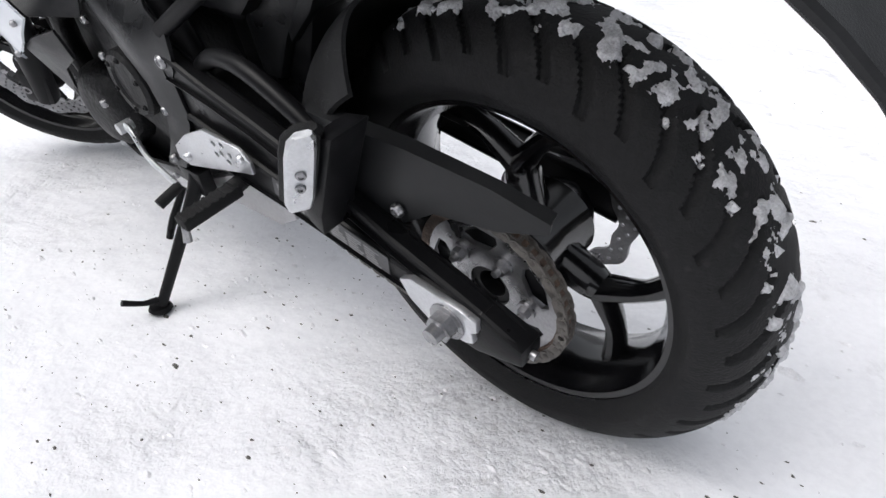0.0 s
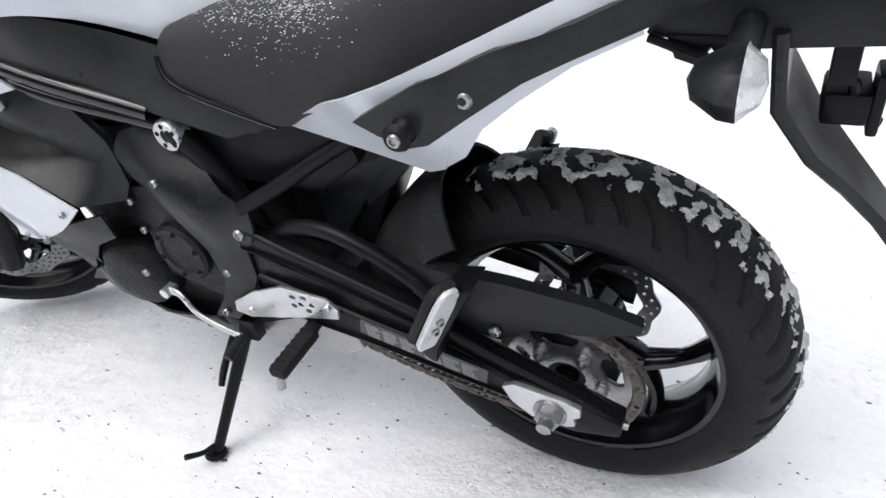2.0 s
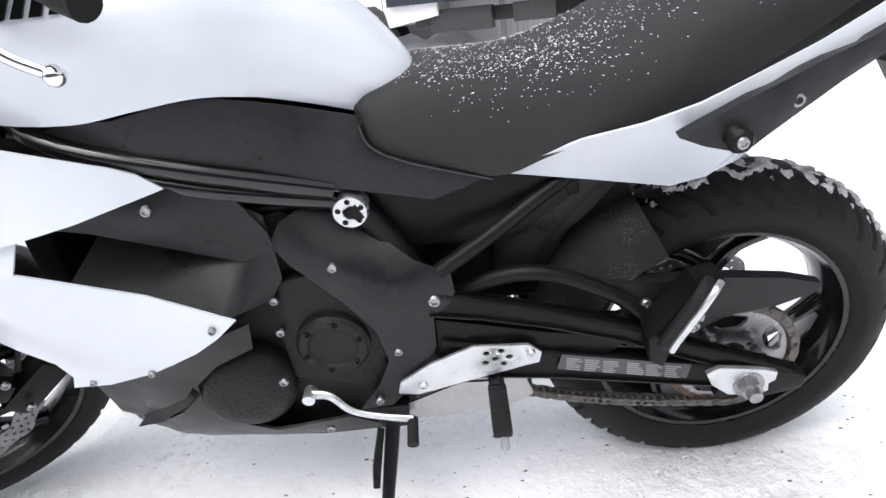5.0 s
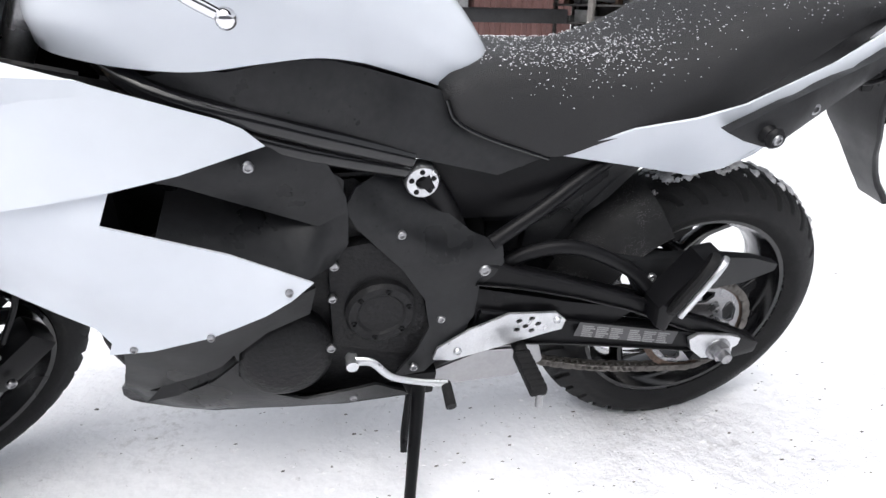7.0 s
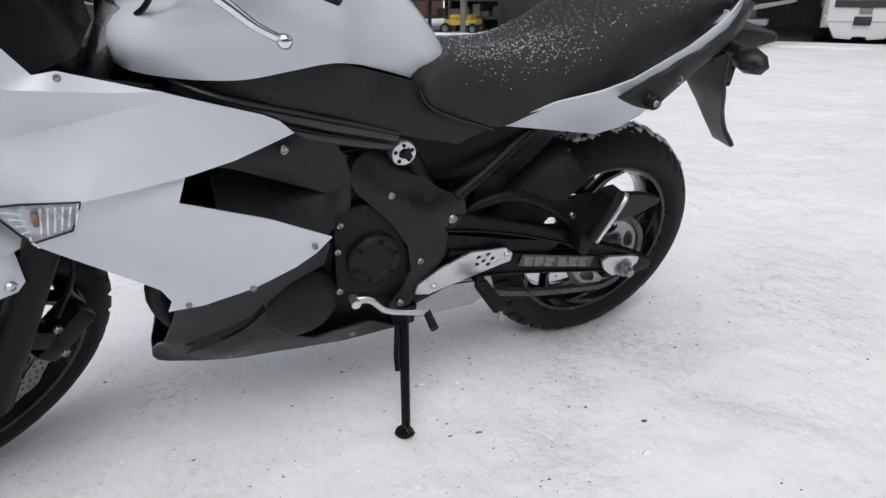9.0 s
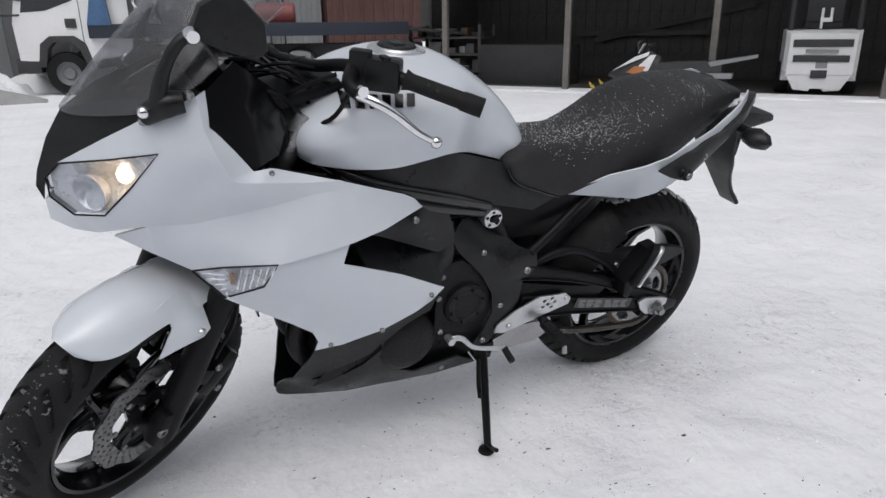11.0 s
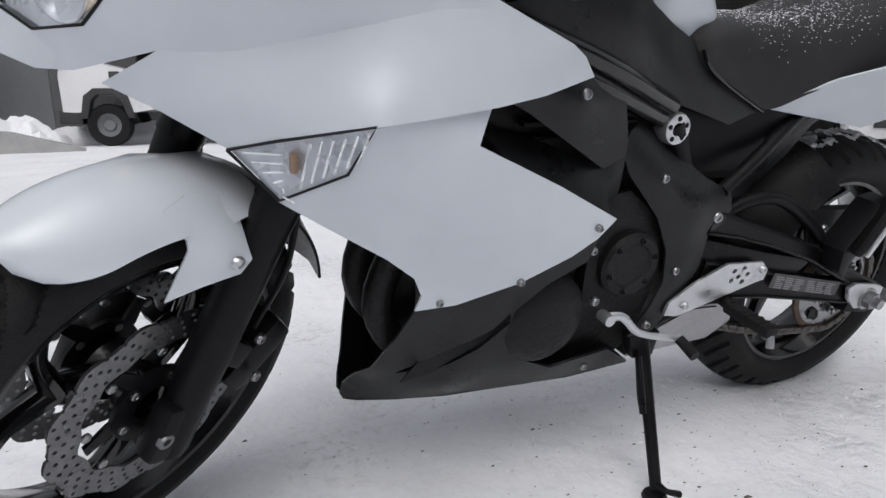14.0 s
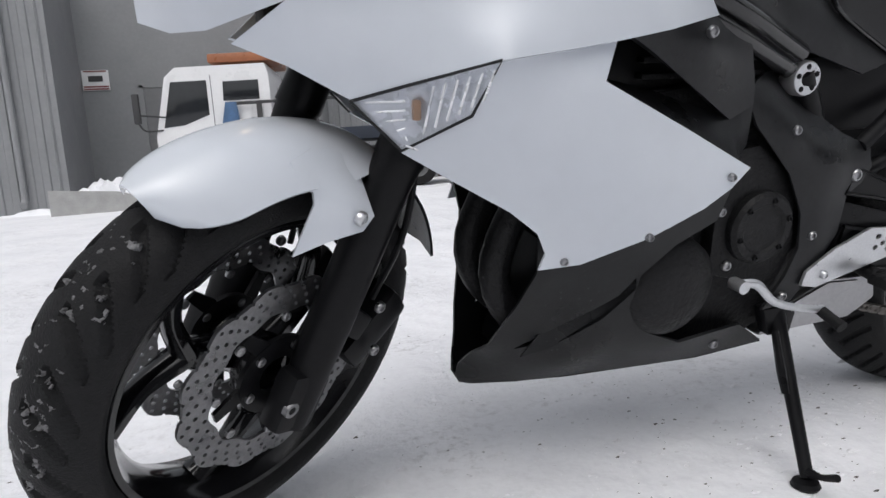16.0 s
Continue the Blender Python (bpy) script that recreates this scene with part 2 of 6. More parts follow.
def thin_plate(xy, w, smooth=1e-5):
    """A smooth height over the plane through scattered heights."""
    xy, w = np.array(xy, float), np.array(w, float)
    k = len(xy)
    def kern(a, b):
        d2 = ((a[:, None] - b[None]) ** 2).sum(-1) + 1e-12
        return d2 * np.log(d2) * 0.5
    A = np.zeros((k + 3, k + 3))
    A[:k, :k] = kern(xy, xy) + smooth * np.eye(k)
    A[:k, k:] = np.c_[np.ones(k), xy]
    A[k:, :k] = A[:k, k:].T
    c = np.linalg.solve(A, np.r_[w, 0, 0, 0])
    return lambda q: kern(np.atleast_2d(np.array(q, float)), xy) @ c[:k] + np.c_[np.ones(len(np.atleast_2d(q))), np.atleast_2d(q)] @ c[k:]


def thicken(bm, thick):
    """Gives a skin a back, and walls along its open edges."""
    bm.normal_update()
    skin, rim = bm.faces[:], [e for e in bm.edges if len(e.link_faces) == 1]
    ends = []
    for e in rim:
        lp = e.link_faces[0].loops
        a = next(l.vert for l in lp if l.edge == e)
        ends.append((a, e.other_vert(a)))
    back = {v: bm.verts.new(v.co - v.normal * thick) for v in bm.verts[:]}
    for f in skin:
        bm.faces.new([back[v] for v in reversed(f.verts)])
    for a, b in ends:
        bm.faces.new((b, a, back[a], back[b]))


def sheet(outline, inner=(), toward=(0, 1, 0), thick=0.004, step=0.022, holes=(), corners=True, flip=None, smooth=1e-5, lip=0.0):
    """A curved panel: its rim as points in space, points that it passes through, and the way in which it is thick.
    flip: the y of a plane in which it is mirrored."""
    d = Vector(toward).normalized()
    u = Vector((1, 0, 0)) - d * d.x
    u.normalize()
    v = u.cross(d) * -1
    if v.z < 0:
        v = -v
    flat = lambda p: Vector((Vector(p).dot(u), Vector(p).dot(v)))  # noqa: E731
    def dense(loop):
        out = []
        for a, b in zip(loop, [*loop[1:], loop[0]]):
            a, b = Vector(a), Vector(b)
            k = max(1, round((flat(b) - flat(a)).length / step))
            out += [a.lerp(b, i / k) for i in range(k)]
        return out
    rim = dense([Vector(p) for p in outline])
    gaps = [dense([Vector(p) for p in h]) for h in holes]
    ctl = [*rim, *[Vector(p) for p in inner]]
    height = thin_plate([flat(p) for p in ctl], [Vector(p).dot(d) for p in ctl], smooth)
    loops = [[flat(p) for p in rim], *[[flat(p) for p in g] for g in gaps]]
    verts, edges = [], []
    for lp in loops:
        s = len(verts)
        verts += lp
        edges += [(s + i, s + (i + 1) % len(lp)) for i in range(len(lp))]
    xs, zs = [p.x for p in loops[0]], [p.y for p in loops[0]]
    edge_pts = np.array([tuple(p) for lp in loops for p in lp])
    row = 0
    z = min(zs) + step * 0.5
    while z < max(zs):
        x = min(xs) + step * (0.5 if row % 2 else 1.0)
        while x < max(xs):
            if inside((x, z), loops[0]) and not any(inside((x, z), h) for h in loops[1:]) and ((edge_pts - (x, z)) ** 2).sum(1).min() > (0.55 * step) ** 2:
                verts.append(Vector((x, z)))
            x += step
        z += step * 0.87
        row += 1
    v2, _, faces = cdt(verts, edges, loops)
    w = height([tuple(p) for p in v2])
    bm = bmesh.new()
    outer = [bm.verts.new(u * p.x + v * p.y + d * h) for p, h in zip(v2, w.tolist())]
    for f in faces:
        bm.faces.new([outer[i] for i in f])
    bmesh.ops.recalc_face_normals(bm, faces=bm.faces)
    bm.normal_update()
    if sum((f.normal for f in bm.faces), Vector()).dot(d) > 0:
        bmesh.ops.reverse_faces(bm, faces=bm.faces)
    thicken(bm, thick)
    if flip is not None:
        for vert in bm.verts:
            vert.co.y = 2 * flip - vert.co.y
        bmesh.ops.reverse_faces(bm, faces=bm.faces)
    return bm


def bolt_mesh(r=0.008, h=0.006, socket=True):
    """A button-head screw that points to -y."""
    prof = [(0.0001, -h), (r * 0.55, -h), (r * 0.9, -h * 0.75), (r, -h * 0.2), (r, 0.004), (0.0001, 0.004)]
    if socket:
        prof = [(0.0001, -h * 0.35), (r * 0.45, -h * 0.35), (r * 0.5, -h), (r * 0.8, -h * 0.85), (r, -h * 0.2), (r, 0.004), (0.0001, 0.004)]
    return lathe(prof, 14)


def nut_mesh(r=0.012, h=0.014):
    bm = lathe([(0.0001, -h), (r, -h), (r, 0), (0.0001, 0)], 6)
    return join(bm, lathe([(0.0001, -h * 1.6), (r * 0.5, -h * 1.6), (r * 0.5, -h), (0.0001, -h)], 12), lathe([(0.0001, -0.003), (r * 1.35, -0.003), (r * 1.35, 0.002), (0.0001, 0.002)], 18))


def bolts(parent, places, r=0.008, mat=None, name="bolt", m=None, h=0.004):
    mat = mat or STEEL
    me = mesh_of(name, bolt_mesh(r, h), mat)
    for p in places:
        ob = new(name, me)
        ob.parent = parent
        ob.matrix_basis = (m or Matrix()) @ pose(*p[:3], *(p[3:] if len(p) > 3 else ()))


# ---- the motorcycle: x to its rear, y to its right, z up, leaning on its side stand ----
MID = -0.018
bike = thing("motorcycle", "white and black sports motorcycle leaning on its side stand", "motorcycle", pose(0, 0, -0.0265, 12.95, 0, 0))


def both(name, label, mat, *args, **kw):
    """A panel of the left side and its mirror image on the right."""
    part(name, sheet(*args, **kw), mat, bike, label)
    return part(name, sheet(*args, flip=MID, **kw), mat, bike, label)


def tyre_radius(theta, phi, r0, hw, rh, period, lead, groove=0.0075):
    """The radius of a tyre at an angle round it and across it, with its tread grooves."""
    a = abs(phi)
    r = r0 - rh + rh * math.cos(phi) if a < math.pi / 2 else r0 - rh - (r0 - rh - 0.224) * (a - math.pi / 2) / radians(36)
    depth = 0.0
    if radians(9) < a < radians(70):
        bend = lead * (a - radians(9)) + 0.07 * math.sin((a - radians(9)) * 2.2)
        turn = (theta + bend + (0.5 * period if phi > 0 else 0)) % period - period / 2
        long_one = int((theta + bend + (0.5 * period if phi > 0 else 0)) // period) % 2
        if radians(9 if long_one else 20) < a < radians(62 if long_one else 69):
            depth = 0.009 * max(0.0, 1 - (abs(turn) / (groove / r0)) ** 4)
    return r - depth


def tyre(r0, hw, rh, pieces, lead, groove=0.0075, segs=900, across=64):
    phis = np.linspace(-radians(126), radians(126), across)
    period = 2 * math.pi / pieces
    bm = bmesh.new()
    rows = []
    for th in np.linspace(0, 2 * math.pi, segs, endpoint=False):
        row = []
        for ph in phis:
            r = tyre_radius(th, ph, r0, hw, rh, period, lead, groove)
            row.append(bm.verts.new((r * math.cos(th), hw * math.sin(ph) if abs(ph) < math.pi / 2 else math.copysign(hw - 0.016 * ((abs(ph) - math.pi / 2) / radians(36)) ** 1.5, ph), r * math.sin(th))))
        rows.append(row)
    for a, b in zip(rows, rows[1:] + rows[:1]):
        for i in range(across - 1):
            bm.faces.new((a[i], a[i + 1], b[i + 1], b[i]))
    return bm


def stuck_snow(r0, hw, rh, arcs, seed, cut=0.03, thick=0.012, step=0.55, grain=48):
    """Lumps of packed snow on a tread: arcs of (from, to, side from, side to), in degrees."""
    bm = bmesh.new()
    for t0, t1, p0, p1 in arcs:
        ths, phs = np.arange(t0, t1, step), np.arange(p0, p1, step * 2.4)
        grid = []
        for th in ths:
            row = []
            for ph in phs:
                a, p = radians(th), radians(ph)
                q = Vector((math.cos(a) * r0, hw * math.sin(p), math.sin(a) * r0))
                n = noise.fractal(q * grain + Vector((seed, 0, 0)), 0.9, 2.1, 5)
                edge = min((th - t0) / 8, (t1 - th) / 8, (ph - p0) / 12, (p1 - ph) / 12, 1)
                h = (n - cut) - 0.55 * (1 - max(edge, 0))
                lift = min(h * thick * 2.2, thick * 1.2) if h > 0 else -0.004
                rr = r0 - rh + (rh + lift) * math.cos(p)
                row.append((bm.verts.new((rr * math.cos(a), (hw + lift) * math.sin(p), rr * math.sin(a))), h))
            grid.append(row)
        for a, b in zip(grid, grid[1:]):
            for i in range(len(phs) - 1):
                quad = (a[i], a[i + 1], b[i + 1], b[i])
                if max(v[1] for v in quad) > 0:
                    bm.faces.new([v[0] for v in quad])
    loose = [v for v in bm.verts if not v.link_faces]
    bmesh.ops.delete(bm, geom=loose, context="VERTS")
    return bm


def spoked_rim(hub_r, hub_w, turns, bead, half):
    rim = lathe([(bead, -half), (bead - 0.004, -half - 0.004), (bead - 0.012, -half - 0.002), (bead - 0.020, -half + 0.018), (bead - 0.029, -half + 0.03),
                 (bead - 0.032, 0), (bead - 0.029, half - 0.03), (bead - 0.020, half - 0.018), (bead - 0.012, half + 0.002), (bead - 0.004, half + 0.004), (bead, half),
                 (bead - 0.008, half - 0.02), (bead - 0.016, half - 0.03), (bead - 0.016, -half + 0.03), (bead - 0.008, -half + 0.02)], 96)
    out = [rim, lathe([(0.014, -hub_w), (hub_r * 0.7, -hub_w), (hub_r, -hub_w * 0.6), (hub_r * 0.85, 0), (hub_r, hub_w * 0.6), (hub_r * 0.7, hub_w), (0.014, hub_w)], 40)]
    for k in range(3):
        mid = radians(turns + 120 * k)
        inner, vee = hub_r * 0.7, 0.118
        spot = lambda r, a, y=0.0: Vector((r * math.cos(a), y, r * math.sin(a)))  # noqa: E731
        out.append(tube([spot(inner, mid), spot(vee * 0.8, mid), spot(vee, mid)], [0.026, 0.022, 0.016], 10, flat=1.2))
        for s in (-1, 1):
            end = mid + s * radians(30)
            out.append(tube([spot(vee * 0.93, mid), spot(0.16, mid + s * radians(17)), spot(bead - 0.024, end)], [0.017, 0.0125, 0.016], 10, flat=1.35))
    return out


def cast_wheel(name, label, m, *args):
    bms = spoked_rim(*args)
    rim = part(name, bms[0], GLOSSY, bike, label, m)
    part("hub", bms[1], GLOSSY, rim, "", m)
    for k in range(3):
        part("spoke", join(*bms[2 + 3 * k:5 + 3 * k]), GLOSSY, rim, "", m)
    return rim


def wave_disc(r0, r1, petals, rows, t=0.0024):
    """A petal brake disc with rows of drilled holes."""
    outer = []
    for i in range(petals * 8):
        a = 2 * math.pi * i / (petals * 8)
        outer.append(((r1 - 0.004 + 0.004 * math.cos(a * petals)) * math.cos(a), (r1 - 0.004 + 0.004 * math.cos(a * petals)) * math.sin(a)))
    holes = [[((r0 + 0.003 * math.cos(a * petals)) * math.cos(a), (r0 + 0.003 * math.cos(a * petals)) * math.sin(a)) for a in np.linspace(0, 2 * math.pi, 72, endpoint=False)]]
    for j, (rr, n, hr, off) in enumerate(rows):
        for i in range(n):
            a = 2 * math.pi * (i + off) / n
            c = (rr * math.cos(a), rr * math.sin(a))
            holes.append([(c[0] + hr * math.cos(b), c[1] + hr * math.sin(b)) for b in np.linspace(0, 2 * math.pi, 8, endpoint=False)])
    return prism(outer, -t, t, holes)


# rear wheel
REAR = pose(-0.0035, 0.004, 0.3198)
rear_wheel = cast_wheel("rear_wheel", "gloss black cast rear wheel with six spokes", REAR, 0.062, 0.075, 96, 0.228, 0.060)
part("tyre", tyre(0.3177, 0.082, 0.068, 40, 0.16), RUBBER, rear_wheel, "worn black road tyre with diagonal grooves", REAR)
tagged(part("packed_snow", stuck_snow(0.3177, 0.082, 0.068, [(-32, 122, -36, 28)], 3.1, 0.04, 0.0044, 0.34), PACKED, rear_wheel, "dirty snow packed on the tread", REAR), kind="stuff")
part("brake_disc", wave_disc(0.078, 0.110, 10, [(0.086, 20, 0.0035, 0), (0.095, 20, 0.0035, 0.5), (0.104, 20, 0.003, 0)]), DISC, rear_wheel, "drilled petal disc", REAR @ pose(0, 0.075, 0))
SPROCKET = pose(0, -0.094, 0.312)
teeth = [((0.107 + 0.004 * math.cos(46 * a)) * math.cos(a), (0.107 + 0.004 * math.cos(46 * a)) * math.sin(a)) for a in np.linspace(0, 2 * math.pi, 46 * 6, endpoint=False)]
windows = []
for k in range(5):
    c = radians(72 * k + 24)
    windows.append([(r * math.cos(c + s), r * math.sin(c + s)) for r, s in ((0.062, -0.22), (0.064, 0.22), (0.078, 0.37), (0.088, 0.33), (0.0915, 0.0), (0.088, -0.33), (0.078, -0.37))])
windows.append([(0.03 * math.cos(a), 0.03 * math.sin(a)) for a in np.linspace(0, 2 * math.pi, 24, endpoint=False)])
part("sprocket", prism(teeth, -0.0035, 0.0035, windows, 0.0008), STEEL, rear_wheel, "bare metal sprocket with oval cut-outs", SPROCKET)
part("sprocket_rim", lathe([(0.099, -0.0042), (0.1125, -0.0036), (0.1125, 0.0036), (0.099, 0.0042)], 92), RUST, rear_wheel, "rusty toothed edge", SPROCKET)
part("sprocket_carrier", lathe([(0.02, -0.01), (0.05, -0.012), (0.072, 0.004), (0.074, 0.03), (0.02, 0.03)], 48), SATIN, rear_wheel, "", SPROCKET @ pose(0, 0.012, 0))
me_nut = mesh_of("nut", nut_mesh(0.0095, 0.012), STEEL)
for k in range(5):
    a = radians(72 * k + 60)
    nut = new("nut", me_nut)
    nut.parent = rear_wheel
    nut.matrix_basis = SPROCKET @ pose(0.056 * math.cos(a), -0.004, 0.056 * math.sin(a))


# chain: links in a loop round both sprockets
def chain_line():
    out = []
    c0, r0, c1, r1 = (0.0, 0.312), 0.110, (-0.548, 0.388), 0.040
    for a in np.linspace(radians(-84), radians(80), 40):
        out.append((c0[0] + r0 * math.cos(a), c0[1] + r0 * math.sin(a)))
    for a in np.linspace(radians(98), radians(275), 20):
        out.append((c1[0] + r1 * math.cos(a), c1[1] + r1 * math.sin(a)))
    a, b = out[-1], out[0]
    for i in range(1, 30):
        t = i / 30
        out.append((a[0] + (b[0] - a[0]) * t, a[1] + (b[1] - a[1]) * t - 0.030 * math.sin(math.pi * t)))
    return [Vector((x, 0, z)) for x, z in out]


line = chain_line()
lengths = np.cumsum([0] + [(b - a).length for a, b in zip(line, line[1:] + line[:1])])
LINKS = 114
def on_chain(s):
    s %= lengths[-1]
    k = int(np.searchsorted(lengths, s, side="right") - 1)
    a, b = line[k], line[(k + 1) % len(line)]
    return a.lerp(b, (s - lengths[k]) / max(lengths[k + 1] - lengths[k], 1e-9))
chain = tagged(new("chain"), "dirty drive chain")
chain.parent = bike
def chain_link(gap):
    half, w = lengths[-1] / LINKS / 2, 0.0075
    pts = [(half * s + w * math.cos(a) * s, w * math.sin(a) * (1 if s > 0 else -1)) for s in (1, -1) for a in np.linspace(-math.pi / 2, math.pi / 2, 6)]
    pts = [(x * 1.0, z) for x, z in pts]
    pins = [lathe([(0.0001, -0.010), (0.0042, -0.010), (0.0042, 0.010), (0.0001, 0.010)], 8) for _ in (0, 1)]
    return join(prism(pts, -gap - 0.0018, -gap), prism(pts, gap, gap + 0.0018), shift(pins[0], pose(half, 0, 0)), shift(pins[1], pose(-half, 0, 0)))
kinds = [mesh_of("link", chain_link(g), CHAIN) for g in (0.0052, 0.0074)]
for i in range(LINKS):
    a, b = on_chain(lengths[-1] * i / LINKS), on_chain(lengths[-1] * (i + 1) / LINKS)
    ob = new("link", kinds[i % 2])
    ob.parent = chain
    c = (a + b) / 2
    ob.matrix_basis = pose(c.x, -0.096, c.z, 0, -math.degrees(math.atan2(b.z - a.z, b.x - a.x)), 0)

# swing arm and axle
def beam(points, w, h, y0, bevel=0.006):
    """A box-section arm along an (x, z) line."""
    secs = []
    for i, (x, z) in enumerate(points):
        a, b = Vector(points[max(i - 1, 0)]), Vector(points[min(i + 1, len(points) - 1)])
        d = (b - a).normalized()
        n = Vector((-d.y, d.x))
        hh = h[i] if hasattr(h, "__len__") else h
        ring = []
        for sy, sn in ((-1, -1), (-1, 1), (1, 1), (1, -1)):
            for k in (0, 1, 2):
                t = (k - 1) * 0.35
                c = bevel * (0.3 if k == 1 else 1)
                ring.append((x + n.x * (sn * hh / 2 - (sn * bevel * (1 if (k == 0) == (sy * sn > 0) else 0) if k != 1 else sn * c)),
                             y0 + sy * w / 2 - (sy * bevel * (0 if (k == 0) == (sy * sn > 0) else 1) if k != 1 else sy * c), z + n.y * (sn * hh / 2 - (sn * bevel * (1 if (k == 0) == (sy * sn > 0) else 0) if k != 1 else sn * c))))
        secs.append(ring)
    return rings(secs)


swing = part("swingarm", join(
    beam([(-0.50, 0.425), (-0.40, 0.405), (-0.30, 0.385), (-0.17, 0.358), (-0.06, 0.335), (0.04, 0.322)], 0.036, [0.075, 0.068, 0.056, 0.052, 0.05, 0.05], -0.148),
    beam([(-0.50, 0.535), (-0.42, 0.512), (-0.32, 0.482), (-0.20, 0.440), (-0.10, 0.390), (0.03, 0.335), (0.085, 0.305)], 0.032, [0.05, 0.036, 0.032, 0.034, 0.03, 0.032, 0.034], -0.150),
    prism([(-0.50, 0.50), (-0.33, 0.455), (-0.19, 0.425), (-0.24, 0.385), (-0.5, 0.43)], -0.155, -0.13, (), 0.004),
    tube([(-0.47, -0.13, 0.52), (-0.40, -0.135, 0.555), (-0.32, -0.14, 0.556), (-0.22, -0.14, 0.505), (-0.17, -0.145, 0.462)], 0.013),
    prism([(-0.03, 0.345), (0.03, 0.345), (0.10, 0.318), (0.098, 0.292), (0.03, 0.278), (-0.05, 0.290)], -0.168, -0.130, (), 0.005),
    beam([(-0.50, 0.425), (-0.30, 0.385), (0.06, 0.315)], 0.036, 0.058, 0.125), block(-0.36, -0.29, -0.14, 0.12, 0.38, 0.44, 0.01)), SATIN, bike, "black box-section swing arm")
part("swingarm_label", prism([(-0.305, 0.415), (-0.095, 0.368), (-0.10, 0.338), (-0.312, 0.385)], -0.1675, -0.1665), STICKER, swing, "grey warning stickers with unreadable small print")
random.seed(5)
ink = []
for col in range(2):
    for row in range(6):
        x0, x1 = (-0.300, -0.212) if col == 0 else (-0.202, -0.108)
        for seg in range(3):
            xa = x0 + (x1 - x0) * seg / 3 + 0.002
            xb = xa + (x1 - x0) / 3 * random.uniform(0.55, 0.9)
            zz = lambda x: 0.4095 - row * 0.0045 - (x + 0.305) * 0.2238  # noqa: E731
            ink.append(prism([(xa, zz(xa)), (xb, zz(xb)), (xb, zz(xb) - 0.0026), (xa, zz(xa) - 0.0026)], -0.1682, -0.1676))
part("small_print", join(*ink), STICKER_INK, swing)
part("axle_block", prism([(-0.072, 0.352), (-0.052, 0.362), (0.022, 0.350), (0.045, 0.342), (0.044, 0.325), (0.034, 0.318), (0.036, 0.302), (0.022, 0.296), (-0.03, 0.300), (-0.060, 0.325)], -0.176, -0.166, (), 0.002), TIN, swing, "bare metal chain adjuster plate")
part("axle_nut", join(nut_mesh(0.019, 0.018), lathe([(0.0001, -0.032), (0.011, -0.032), (0.012, -0.01), (0.0001, -0.01)], 20)), STEEL, swing, "castle nut on the axle", pose(0.0, -0.176, 0.321))
part("adjuster_bolt", tube([(0.04, -0.15, 0.31), (0.106, -0.15, 0.300)], 0.006, 10, False), STEEL, swing)
# chain guard and hugger
guard = part("chain_guard", join(
    sheet([(-0.235, -0.135, 0.520), (-0.15, -0.138, 0.520), (-0.06, -0.135, 0.515), (0.05, -0.128, 0.497), (0.115, -0.122, 0.474), (0.112, -0.122, 0.460), (0.05, -0.125, 0.440), (-0.04, -0.13, 0.432), (-0.085, -0.136, 0.405), (-0.13, -0.14, 0.418), (-0.20, -0.14, 0.46)], [(-0.06, -0.137, 0.47)], thick=0.004),
    sheet([(-0.235, -0.135, 0.520), (-0.15, -0.138, 0.520), (-0.06, -0.135, 0.515), (0.05, -0.128, 0.497), (0.115, -0.122, 0.474), (0.112, -0.105, 0.476), (0.05, -0.112, 0.499), (-0.06, -0.117, 0.518), (-0.15, -0.118, 0.523), (-0.235, -0.115, 0.523)], toward=(0, 0, -1), thick=0.003)), PLASTIC, bike, "black plastic chain guard")
bolts(guard, [(-0.088, -0.142, 0.426), (-0.171, -0.145, 0.484)], 0.0095)
hug = []
for i in range(15):
    a = radians(119 + 3.4 * i)
    ring = []
    for j in range(23):
        s = -1 + 2 * j / 22
        r = 0.368 - 0.085 * abs(s) ** 3.2
        ring.append((r * math.cos(a), MID + 0.112 * s, 0.312 + r * math.sin(a)))
    for j in range(22, -1, -1):
        s = -1 + 2 * j / 22
        r = 0.363 - 0.085 * abs(s) ** 3.2
        ring.append((r * math.cos(a), MID + 0.108 * s, 0.312 + r * math.sin(a)))
    hug.append(ring)
hugger = part("hugger", rings(hug), DUSTED, bike, "black plastic rear hugger dusted with snow")
part("inner_fender_front", prism([(-0.30, 0.715), (-0.19, 0.715), (-0.20, 0.67), (-0.25, 0.61), (-0.31, 0.56)], -0.072, 0.04, (), 0.006), PLASTIC, hugger)
part("rear_mudguard", prism([(-0.47, 0.68), (-0.32, 0.715), (-0.19, 0.715), (-0.205, 0.66), (-0.27, 0.59), (-0.305, 0.52), (-0.32, 0.455), (-0.46, 0.455)], -0.058, 0.035, (), 0.008), SATIN, hugger)
part("inner_fender", prism([(-0.40, 0.60), (-0.33, 0.70), (-0.20, 0.745), (-0.14, 0.735), (-0.17, 0.690), (-0.24, 0.650), (-0.31, 0.570), (-0.36, 0.50), (-0.40, 0.50)], -0.075, 0.045, (), 0.012), PLASTIC, hugger)
# rear caliper on the far side
part("rear_caliper", join(block(-0.04, 0.06, 0.07, 0.13, 0.40, 0.455, 0.012), tube([(0.02, 0.10, 0.44), (-0.1, 0.1, 0.5), (-0.25, 0.08, 0.52)], 0.006)), SATIN, bike)

